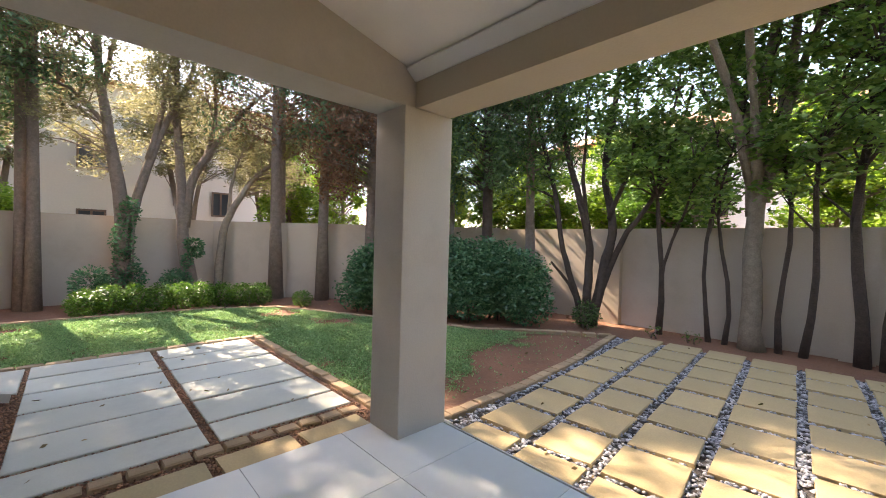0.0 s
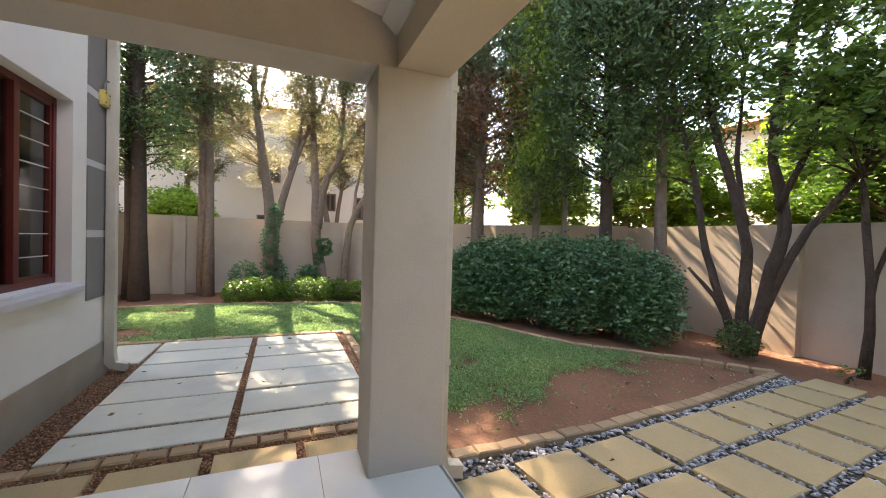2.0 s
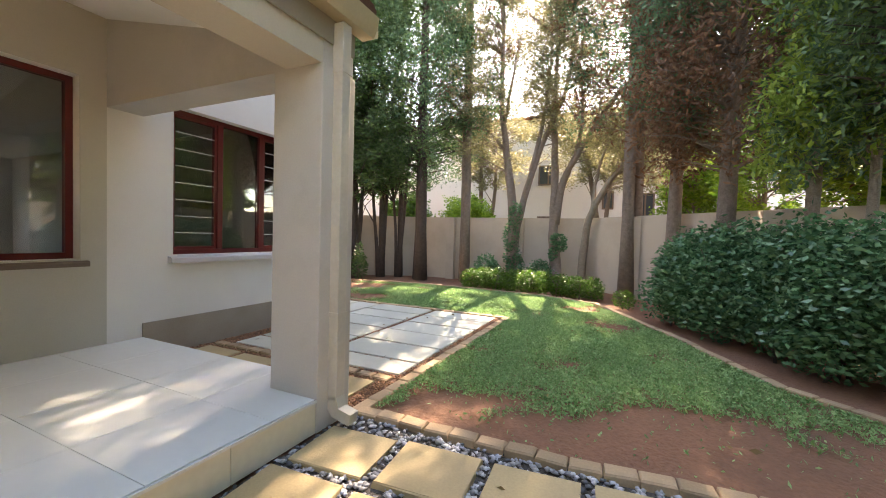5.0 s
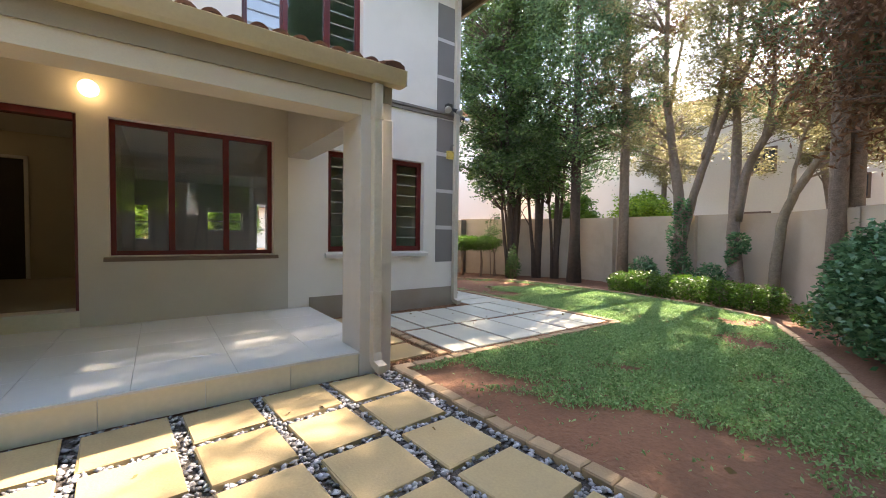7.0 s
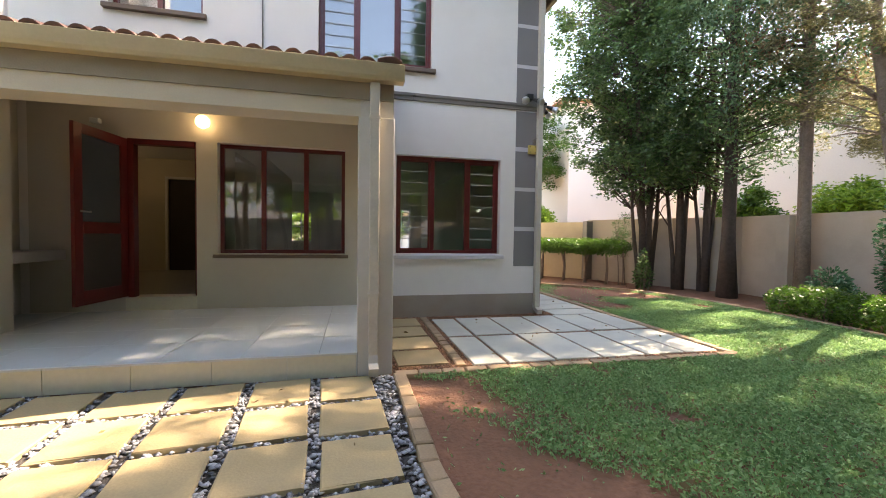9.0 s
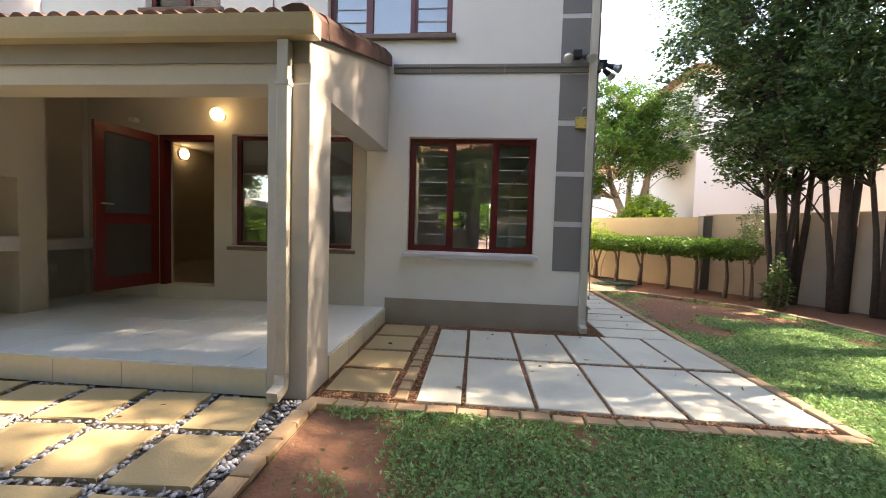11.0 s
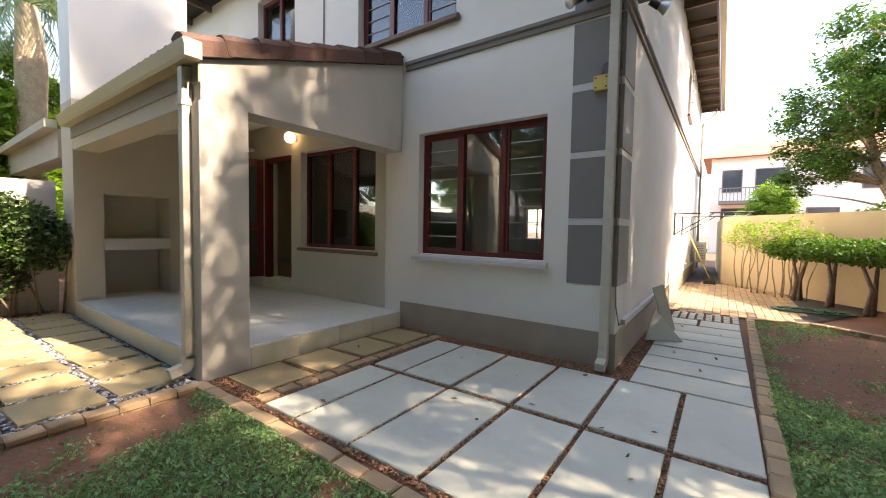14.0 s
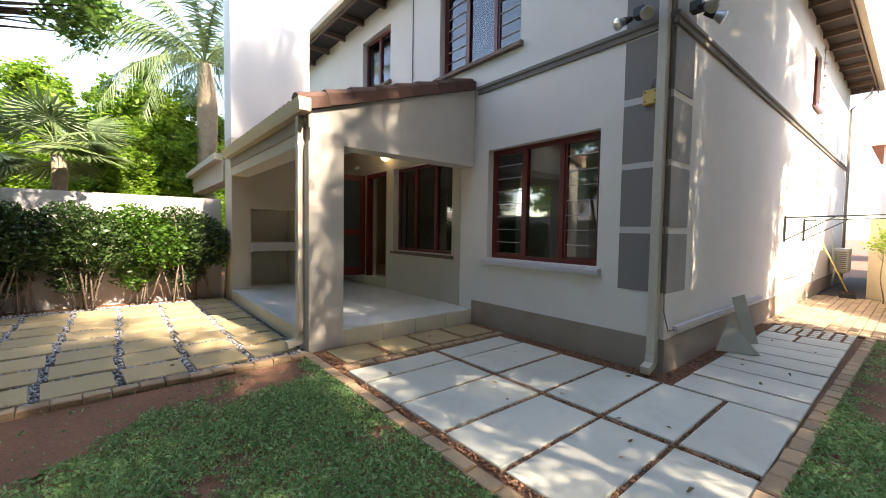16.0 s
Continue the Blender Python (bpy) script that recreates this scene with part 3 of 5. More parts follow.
def pan_tile():
    """One interlocking roof tile, 0.34 m wide and 0.42 m long, running up +y."""
    prof = [(0.0, 0.0), (0.02, 0.022), (0.045, 0.036), (0.07, 0.04), (0.095, 0.036), (0.12, 0.02), (0.14, 0.002), (0.165, 0.022), (0.19, 0.036), (0.215, 0.04), (0.24, 0.036), (0.265, 0.02), (0.285, 0.0), (0.30, 0.0)]
    t = 0.022
    vs = []
    for y, lift in ((0.0, 0.022), (0.40, 0.0)):
        vs += [(x, y, z + lift) for x, z in prof] + [(x, y, z + lift - t) for x, z in prof]
    n = len(prof)
    fs = []
    for i in range(n - 1):
        fs.append((i, i + 1, 2 * n + i + 1, 2 * n + i))
        fs.append((n + i, 2 * n + n + i, 2 * n + n + i + 1, n + i + 1))
        fs.append((i, n + i, n + i + 1, i + 1))
    fs.append((0, 2 * n, 3 * n, n))
    fs.append((n - 1, 2 * n - 1, 4 * n - 1, 3 * n - 1))
    me = bpy.data.meshes.new("roof_tile")
    me.from_pydata(vs, [], fs)
    me.materials.append(M_terra)
    return me


roof_p = prism("patio_roof", [(-0.17, 2.572), (YW - 0.02, 3.352), (YW - 0.02, 3.32), (-0.17, 2.54)], "x", XL, -0.003, M_dark)
structure(roof_p, "lean-to patio roof of brown concrete tiles", "roof")
slope = math.atan2(0.78, YW + 0.15)
tile_me = pan_tile()
for r in range(8):
    for c in range(12):
        ob = new("roof_tile", tile_me)
        ob.parent = roof_p
        ob.matrix_basis = pose(-0.30 - 0.29 * c, -0.145 + r * 0.31 * math.cos(slope), 2.638 + r * 0.31 * math.sin(slope), math.degrees(slope), random.uniform(-0.5, 0.5), random.uniform(-0.6, 0.6))


def verge_tile():
    prof = [(-0.06, -0.115), (0.055, -0.115), (0.06, 0.0), (0.045, 0.035), (0.0, 0.055), (-0.06, 0.055), (-0.14, 0.03)]
    vs, n = [], len(prof)
    for y, k in ((0.0, 1.0), (0.02, 1.06), (0.36, 0.94)):
        vs += [(x * k, y, z * k + (0.02 if y < 0.1 else 0.0)) for x, z in prof]
    fs = []
    for j in range(2):
        for i in range(n):
            fs.append((j * n + i, j * n + (i + 1) % n, (j + 1) * n + (i + 1) % n, (j + 1) * n + i))
    fs.append(tuple(range(n))[::-1])
    fs.append(tuple(range(2 * n, 3 * n)))
    me = bpy.data.meshes.new("verge_tile")
    me.from_pydata(vs, [], fs)
    me.materials.append(M_terra)
    return me


vt = verge_tile()
for r in range(8):
    ob = new("verge_tile", vt)
    ob.parent = roof_p
    ob.matrix_basis = pose(-0.005, -0.19 + r * 0.31 * math.cos(slope), 2.62 + r * 0.31 * math.sin(slope), math.degrees(slope), random.uniform(-1.5, 1.5), random.uniform(-1.5, 1.5))

# braai wall, chimney and shelf
NICHE_U = (0.25, 1.05, 1.05, 1.67)
NICHE_L = (0.25, 1.05, PF, 0.89)
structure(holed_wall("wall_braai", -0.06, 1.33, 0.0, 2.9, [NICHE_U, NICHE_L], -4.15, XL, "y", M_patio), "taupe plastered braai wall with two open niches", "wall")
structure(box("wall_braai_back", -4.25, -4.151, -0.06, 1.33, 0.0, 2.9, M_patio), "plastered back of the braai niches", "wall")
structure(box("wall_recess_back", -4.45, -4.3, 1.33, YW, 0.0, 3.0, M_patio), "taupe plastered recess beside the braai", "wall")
structure(box("floor_recess", -4.3, XL, 1.33, YW - 0.013, 0.0, PF - 0.012, M_grout), "tiled recess floor beside the braai", "floor")
sh = boxes("shelf", [(-4.148, XL + 0.02, 0.251, 1.049, 0.89, 1.045), (-4.29, XL - 0.12, 1.335, YW - 0.015, 0.87, 0.99)], M_sill, None, "", 0.006)
tagged(sh, "pale plastered concrete shelf across the braai niches", "shelf")
structure(box("chimney", -4.25, XL, -0.06, 1.33, 2.9, 9.0, M_chimney), "tall white plastered chimney stack above the patio", "chimney")

# patio floor tiles
fl_me = {}
def slab_mesh(key, sx, sy, sz, mat, bevel=0.006, wob=0.0):
    """A block with its top at z = 0 and its middle at the origin."""
    if key in fl_me:
        return fl_me[key]
    bm = bmesh.new()
    add_box(bm, -sx / 2, sx / 2, -sy / 2, sy / 2, -sz, 0.0)
    es = [e for e in bm.edges if sum(v.co.z for v in e.verts) > -sz * 0.2]
    bmesh.ops.bevel(bm, geom=es, offset=bevel, segments=1, affect="EDGES")
    if wob:
        for v in bm.verts:
            v.co.x += random.uniform(-wob, wob)
            v.co.y += random.uniform(-wob, wob)
    me = bpy.data.meshes.new(key)
    bm.to_mesh(me)
    bm.free()
    me.materials.append(mat)
    fl_me[key] = me
    return me


def piece(name, me, parent, m):
    ob = new(name, me)
    ob.parent = parent
    ob.matrix_basis = m
    return ob


tx, ty = 0.614, 0.585
for i in range(6):
    for j in range(4):
        piece("tile", slab_mesh("patio_tile", tx - 0.003, ty - 0.003, 0.012, M_tilefloor, 0.001), patio, pose(-0.002 - (i + 0.5) * tx, -0.062 + (j + 0.5) * ty + 0.004, PF))
for i in range(6):
    piece("riser_tile", slab_mesh("riser_f", 0.56, 0.012, 0.19, M_riser, 0.002), patio, pose(-0.303 - (i + 0.5) * 0.5655, -0.067, PF - 0.014))
for j in range(4):
    piece("riser_tile", slab_mesh("riser_s", 0.012, 0.485, 0.19, M_riser, 0.002), patio, pose(0.007, 0.318 + (j + 0.5) * 0.4915, PF - 0.014))
boxes("edge_strip", [(XL, -0.30, -0.082, -0.072, PF - 0.016, PF - 0.001)], M_grout, patio)

# security door, standing open
door = empty("security_door", DOOR[0], YW - 0.02, PF)
tagged(door, "oxblood red framed glazed door standing open onto the patio", "door")
dm = pose(DOOR[0], YW - 0.03, 0.40, 0, 0, -98)
def dbox(name, x0, x1, y0, y1, z0, z1, mat, label="", bevel=0.0):
    bm = bmesh.new()
    add_box(bm, x0, x1, y0, y1, z0, z1, bevel)
    bmesh.ops.transform(bm, matrix=dm, verts=bm.verts)
    return part(name, bm, mat, door, label)
DW, DH = 0.80, 2.0
dbox("stile", 0, 0.11, -0.02, 0.022, 0, DH, M_red, "", 0.004)
dbox("stile", DW - 0.11, DW, -0.02, 0.022, 0, DH, M_red, "", 0.004)
dbox("rail", 0.11, DW - 0.11, -0.02, 0.022, DH - 0.11, DH, M_red, "", 0.004)
dbox("rail", 0.11, DW - 0.11, -0.02, 0.022, 0.80, 0.93, M_red, "", 0.004)
dbox("rail", 0.11, DW - 0.11, -0.02, 0.022, 0, 0.16, M_red, "", 0.004)
dbox("pane", 0.11, DW - 0.11, 0.0, 0.004, 0.93, DH - 0.11, M_darkglass)
# added dark sheet behind the slats, so that the gaps stay dark
dbox("backing", 0.11, DW - 0.11, 0.009, 0.013, 0.16, 0.80, M_dark)
for k in range(16):
    dbox("louvre", 0.11, DW - 0.11, -0.008, 0.008, 0.17 + k * 0.04, 0.195 + k * 0.04, M_barkdark)
dbox("handle_plate", DW - 0.075, DW - 0.04, -0.028, -0.02, 0.90, 1.10, M_metal, "steel handle plate")
dbox("handle", DW - 0.19, DW - 0.05, -0.055, -0.04, 1.03, 1.05, M_metal, "steel lever handle", 0.004)
dbox("handle", DW - 0.19, DW - 0.05, 0.04, 0.055, 1.03, 1.05, M_metal, "steel lever handle", 0.004)
fr = boxes("door_2", [(DOOR[0], DOOR[0] + 0.07, YW + 0.0, YW + 0.12, 0.38, 2.42), (DOOR[1] - 0.03, DOOR[1], YW + 0.02, YW + 0.1, 0.38, 2.42), (DOOR[0] + 0.07, DOOR[1] - 0.03, YW + 0.0, YW + 0.12, 2.35, 2.42)], M_red, None, "", 0.004)
structure(fr, "oxblood red timber door frame in the patio wall", "door frame")

# wall lamp
lamp = empty("wall_lamp", -2.25, YW - 0.01, 2.66)
tagged(lamp, "lit round frosted glass wall lamp beside the patio door", "lamp")
bm = bmesh.new()
bmesh.ops.create_cone(bm, cap_ends=True, segments=24, radius1=0.06, radius2=0.05, depth=0.03, matrix=pose(-2.25, YW - 0.028, 2.66, 90))
part("backplate", bm, M_sill, lamp)
bm = bmesh.new()
bmesh.ops.create_uvsphere(bm, u_segments=24, v_segments=14, radius=0.085, matrix=pose(-2.25, YW - 0.11, 2.66))
g = part("globe", bm, M_lampglow, lamp, "glowing frosted globe")
g.data.polygons.foreach_set("use_smooth", [True] * len(g.data.polygons))

lamp2 = empty("wall_lamp", -5.09, 5.14, 2.67)
tagged(lamp2, "lit round frosted glass wall lamp inside the passage", "lamp")
bm = bmesh.new()
bmesh.ops.create_cone(bm, cap_ends=True, segments=24, radius1=0.12, radius2=0.11, depth=0.03, matrix=pose(-5.083, 5.14, 2.67, 0, 90))
part("backplate", bm, M_sill, lamp2)
bm = bmesh.new()
bmesh.ops.create_uvsphere(bm, u_segments=24, v_segments=14, radius=0.11, matrix=pose(-5.03, 5.14, 2.67) @ Matrix.Diagonal((0.6, 1, 1, 1)))
g = part("globe", bm, M_lampglow, lamp2, "glowing frosted globe")
g.data.polygons.foreach_set("use_smooth", [True] * len(g.data.polygons))

sk = box("wall_socket", -4.298, -4.285, 1.82, 1.94, 0.56, 0.65, M_plastic, None, "", 0.004)
tagged(sk, "white plastic wall socket in the braai recess", "socket")
sn = empty("sensor", -3.45, YW - 0.05, 2.6)
tagged(sn, "small white alarm sensor above the patio door", "sensor")
box("bracket", -3.47, -3.43, YW - 0.05, YW - 0.013, 2.58, 2.62, M_plastic, sn)
box("body", -3.50, -3.40, YW - 0.12, YW - 0.05, 2.56, 2.62, M_plastic, sn, "", 0.012)


# ---- ground ----
structure(raw("ground", [(-300, -300, -0.02), (300, -300, -0.02), (300, 300, -0.02), (-300, 300, -0.02)], [(0, 1, 2, 3)], M_soil), "bare red garden soil", "ground")

# ---- boundary walls ----
def bwall(name, pts, h, mat, label, t=0.22):
    """A wall with coping along a line of plan points; its thickness lies to the right of the way."""
    vs, fs = [], []
    for (x0, y0), (x1, y1) in zip(pts[:-1], pts[1:]):
        d = Vector((x1 - x0, y1 - y0, 0)).normalized()
        n = Vector((d.y, -d.x, 0)) * t
        o = len(vs)
        for (x, y) in ((x0, y0), (x1, y1), (x1 + n.x, y1 + n.y), (x0 + n.x, y0 + n.y)):
            vs.append((x, y, -0.1))
        for k in range(4):
            vs.append((vs[o + k][0], vs[o + k][1], h))
        fs += [(o, o + 1, o + 5, o + 4), (o + 1, o + 2, o + 6, o + 5), (o + 2, o + 3, o + 7, o + 6), (o + 3, o, o + 4, o + 7), (o + 4, o + 5, o + 6, o + 7)]
    ob = raw(name, vs, fs, mat)
    return structure(ob, label, "garden wall")


wall_south = bwall("wall_south", [(-8.0, -5.85), (3.7, -5.65)], 1.75, M_bwall, "plastered beige garden boundary wall with damp stains")
wall_corner = bwall("wall_corner", [(3.7, -5.65), (8.6, -0.75)], 1.78, M_bwall, "plastered beige garden boundary wall behind the bush")
wall_east = bwall("wall_east", [(8.6, -0.75), (8.5, 3.9)], 1.78, M_bwall, "plastered grey-beige garden boundary wall behind the trees")
wall_northeast = bwall("wall_northeast", [(8.5, 3.9), (6.6, 7.2)], 1.78, M_bwall, "plastered grey-beige garden boundary wall behind the tree clump")
wall_north = bwall("wall_north", [(6.6, 7.2), (3.35, 11.05), (3.15, 17.0)], 1.72, M_bwall2, "sunlit ochre garden boundary wall behind the hedge")
# west wall is white; the grey sill colour paints in its shade
wall_west = bwall("wall_west", [(-4.6, -0.07), (-4.6, -5.8)], 1.86, M_sill, "white plastered garden boundary wall behind the shrubs")
for nm, w, pts, h in (("post", wall_south, [(-2.2, -5.75), (-5.4, -5.8), (1.0, -5.69)], 1.75), ("post", wall_corner, [(7.45, -1.9), (5.6, -3.75)], 1.78), ("post", wall_east, [(8.56, 0.9), (8.52, 2.9)], 1.78)):
    for (px, py) in pts:
        box(nm, px - 0.17, px + 0.17, py - 0.12, py + 0.12, -0.05, h - 0.02, M_bwall, w)
box("post", 6.48, 6.68, 7.05, 7.27, 0, 1.74, M_mould, wall_north, "dark painted wall post")


# ---- plants: generators ----
def smooth_line(points, steps):
    """A rounded line through a few points."""
    p = [Vector(q) for q in points]
    p = [p[0] * 2 - p[1]] + p + [p[-1] * 2 - p[-2]]
    res = []
    for a, b, c, d in zip(p, p[1:], p[2:], p[3:]):
        for k in range(steps):
            t = k / steps
            res.append(0.5 * (2 * b + (c - a) * t + (2 * a - 5 * b + 4 * c - d) * t * t + (3 * b - a - 3 * c + d) * t ** 3))
    return res + [p[-2]]


def tree(label, x, y, stems, crown, leaf, bark, clusters, per, leaf_size, seed, spread=0.32, name="tree", category="tree", flat=0.3, aspect=0.5, droop=0.0, group="", twig=0.012, fork=1.25, limbs=()):
    """stems: (dx0, dy0, dx1, dy1, height, radius, bend); crown: ellipsoids (cx, cy, cz, rx, ry, rz) round the base point."""
    rng = random.Random(seed)
    rs = np.random.RandomState(seed)
    root = empty(name, x, y, 0)
    tagged(root, label, category, group)
    allpts = []
    for shape, r0, r1 in limbs:
        way = smooth_line(shape, 4)
        pts = [(x + p.x + rng.uniform(-0.012, 0.012), y + p.y + rng.uniform(-0.012, 0.012), p.z) for p in way]
        rad = [r0 + (r1 - r0) * i / (len(way) - 1) for i in range(len(way))]
        if shape[0][2] <= 0:
            rad[0] *= 1.35
        vs, fs = tube_data(pts, rad, 10, 0.16, rng)
        raw("trunk" if shape[0][2] < 0.4 else "limb", vs, fs, bark, root, "", True)
        allpts += [(Vector(p), q) for p, q in zip(pts, rad)]
    for (ax, ay, bx, by, h, r, bend) in stems:
        pts, rad = [], []
        n = 9
        ph, pq = rng.uniform(0, 6.28), rng.uniform(0, 6.28)
        for i in range(n):
            t = i / (n - 1)
            e = t ** fork
            pts.append((x + ax + (bx - ax) * e + bend * math.sin(ph + t * 7) * t ** 0.6, y + ay + (by - ay) * e + bend * math.sin(pq + t * 6) * t ** 0.6, -0.06 + h * t))
            rad.append(r * (1.25 if i == 0 else 1.0 - 0.72 * t))
        vs, fs = tube_data(pts, rad, 9, 0.16, rng)
        raw("trunk", vs, fs, bark, root, "", True)
        allpts += [(Vector(p), q) for p, q in zip(pts, rad)]
    chunks, cents = [], []
    weights = [e[3] * e[4] * e[5] for e in crown]
    for k in range(clusters):
        e = rng.choices(crown, weights)[0]
        d = Vector((rng.gauss(0, 1), rng.gauss(0, 1), rng.gauss(0, 1))).normalized() * (rng.random() ** 0.45)
        c = Vector((x + e[0] + d.x * e[3], y + e[1] + d.y * e[4], e[2] + d.z * e[5]))
        cents.append(c)
        low = [p for p in allpts if p[0].z < c.z - 0.15] or allpts[:1]
        p, pr = min(low, key=lambda q: (q[0] - c).length + 0.4 * abs(c.z - q[0].z - 0.9))
        mid = p.lerp(c, 0.5) + Vector((rng.uniform(-0.1, 0.1), rng.uniform(-0.1, 0.1), rng.uniform(0.0, 0.16)))
        r0 = min(pr * 0.55, twig + 0.010 * (c - p).length)
        chunks.append(tube_data([p, mid, c], [r0, r0 * 0.7, 0.004], 5))
    vs, fs = join_data(chunks)
    tagged(raw("branchwork", vs, fs, bark, root), kind="stuff")
    pts = []
    for c in cents:
        s = spread * rng.uniform(0.6, 1.35)
        k = int(per * rng.uniform(0.5, 1.4))
        pts.append(blob_points(rs, tuple(c), (s, s, s * 0.75), k, 0.3))
    leaf_mesh("crown", np.concatenate(pts), leaf_size, leaf, root, "", seed, flat, aspect, droop)
    return root


def conifer(label, x, y, stems, z0, z1, r, leaf, leaf2, bark, n, seed, leaf_size=0.092, hang=0.6, frac2=0.0):
    """A cypress: bare trunks below z0 and a ragged column of drooping sprays above."""
    rng = random.Random(seed)
    rs = np.random.RandomState(seed)
    root = empty("conifer", x, y, 0)
    tagged(root, label, "tree", "tall conifers along the garden wall")
    for (ax, ay, rad, lean) in stems:
        pts = [(x + ax + lean * t + 0.04 * math.sin(3 * t + seed), y + ay + 0.05 * math.sin(4 * t + seed), -0.06 + z1 * 0.95 * t) for t in [i / 9 for i in range(10)]]
        vs, fs = tube_data(pts, [rad * (1.35 if i == 0 else 1 - 0.8 * i / 9) for i in range(10)], 11, 0.2, rng)
        raw("trunk", vs, fs, bark, root, "", True)
    chunks, pts, pts2 = [], [], []
    for k in range(n):
        t = rng.random() ** 0.85
        z = z0 + (z1 - z0) * t
        a = rng.uniform(0, 6.283)
        prof = r * (0.55 + 0.45 * math.sin(math.pi * min(1, t * 1.1 + 0.22))) * rng.uniform(0.75, 1.2)
        ax, ay = stems[k % len(stems)][:2]
        p = Vector((x + ax, y + ay, z - 0.25))
        c = Vector((x + ax + math.cos(a) * prof, y + ay + math.sin(a) * prof, z + rng.uniform(-0.1, 0.25)))
        if z < z0 + 3.2:
            chunks.append(tube_data([p, p.lerp(c, 0.6) + Vector((0, 0, 0.08)), c], [0.018, 0.012, 0.004], 4))
        m = 120
        u = rs.rand(m, 1)
        along = np.asarray(p) + (np.asarray(c) - np.asarray(p)) * (0.45 + 0.62 * u ** 0.7)
        q = along + rs.normal(size=(m, 3)) * np.array([0.13, 0.13, 0.16])
        q[:, 2] -= hang * rs.rand(m) * 0.35 * u[:, 0]
        dry = frac2 * (2.1 if t < 0.22 else 1.1 if t < 0.4 else 0.25)
        (pts2 if rng.random() < dry else pts).append(q)
    if chunks:
        vs, fs = join_data(chunks)
        tagged(raw("branchwork", vs, fs, bark, root), kind="stuff")
    leaf_mesh("crown", np.concatenate(pts), leaf_size, leaf, root, "", seed, 0.8, 0.36, 0.5)
    if pts2:
        leaf_mesh("inner_crown", np.concatenate(pts2), leaf_size, leaf2, root, "brown dry inner foliage", seed + 1, 0.8, 0.3, 0.5)
    return root


def shrub(name, label, centres, leaf, per, leaf_size, seed, bark=None, stems=0, category="shrub", group=""):
    """A leafy shrub of overlapping lobes (x, y, z, rx, ry, rz) over stems."""
    rng = random.Random(seed)
    rs = np.random.RandomState(seed)
    cx = sum(c[0] for c in centres) / len(centres)
    cy = sum(c[1] for c in centres) / len(centres)
    root = empty(name, cx, cy, 0)
    tagged(root, label, category, group)
    pts = []
    for c in centres:
        k = int(per * c[3] * c[5] * 4)
        d = rs.normal(size=(k, 3))
        d /= np.linalg.norm(d, axis=1)[:, None]
        rr = 1 - 0.45 * rs.rand(k) ** 1.4 + 0.06 * rs.normal(size=k)
        p = np.array(c[:3]) + d * np.array(c[3:6]) * rr[:, None]
        pts.append(p[p[:, 2] > 0.02])
    leaf_mesh("foliage", np.concatenate(pts), leaf_size, leaf, root, "", seed, 0.5, 0.5)
    for k in range(stems):
        c = rng.choice(centres)
        bx, by = c[0] + rng.uniform(-0.5, 0.5) * c[3], c[1] + rng.uniform(-0.5, 0.5) * c[4]
        tx_, ty_ = c[0] + rng.uniform(-0.9, 0.9) * c[3], c[1] + rng.uniform(-0.9, 0.9) * c[4]
        tube("stem", [(bx, by, -0.03), ((bx * 2 + tx_) / 3 + 0.02, (by * 2 + ty_) / 3, c[2] * 0.5), (tx_, ty_, c[2] + c[5] * 0.5)], [0.016, 0.012, 0.005], bark or M_bark, root, "", 6)
    return root


# ---- east side trees ----
# unseen upper crowns stretched to about 16 m to shade slabs and west shrubs
conifer("tall slender twin-stemmed conifer with grey fissured bark", 8.1, 2.36, [(-0.07, -0.06, 0.10, 0.03), (0.1, 0.1, 0.09, -0.03)], 3.7, 16.0, 1.2, L_cyp, L_cypbrown, M_bark, 420, 11, frac2=0.1)
conifer("tall twin-trunked conifer with dark foliage high up", 7.65, 3.45, [(-0.06, 0.0, 0.15, 0.05), (0.16, 0.22, 0.10, 0.1)], 2.6, 13.5, 1.35, L_cyp, L_dark, M_barkdark, 520, 12, frac2=0.25)
conifer("tall thick twin-trunked cypress with bare lower trunks", 7.35, -1.85, [(-0.08, 0.05, 0.14, 0.03), (0.12, -0.12, 0.13, 0.1)], 3.6, 16.5, 1.7, L_cyp, L_cypbrown, M_bark, 680, 13, frac2=0.15)
conifer("single-trunked cypress beside the garden wall", 6.45, -2.60, [(0, 0, 0.13, 0.0)], 3.1, 15.5, 1.0, L_cyp, L_cypbrown, M_bark, 420, 14, frac2=0.12)
conifer("old cypress with brown dry lower crown", 5.35, -3.15, [(0, 0, 0.15, 0.02)], 2.5, 11.5, 1.35, L_cyp, L_cypbrown, M_bark, 760, 15, leaf_size=0.10, frac2=0.42)
conifer("cypress with fresh green drooping sprays", 4.2, -3.75, [(0, 0, 0.085, 0.0), (-0.3, -0.42, 0.06, 0.0)], 2.2, 9.5, 0.5, L_cyplight, L_cyp, M_bark2, 520, 16, leaf_size=0.10, hang=1.2, frac2=0.12)
conifer("dark green cypress behind the bush", 3.15, -4.45, [(0, 0, 0.12, 0.0)], 2.6, 10.0, 1.05, L_cyp, L_dark, M_barkdark, 420, 17, frac2=0.3)
conifer("straight conifer rising out of the bush", 2.25, -4.75, [(0, 0, 0.11, 0.0)], 2.9, 9.0, 0.95, L_cyp, L_dark, M_bark, 340, 18, frac2=0.35)

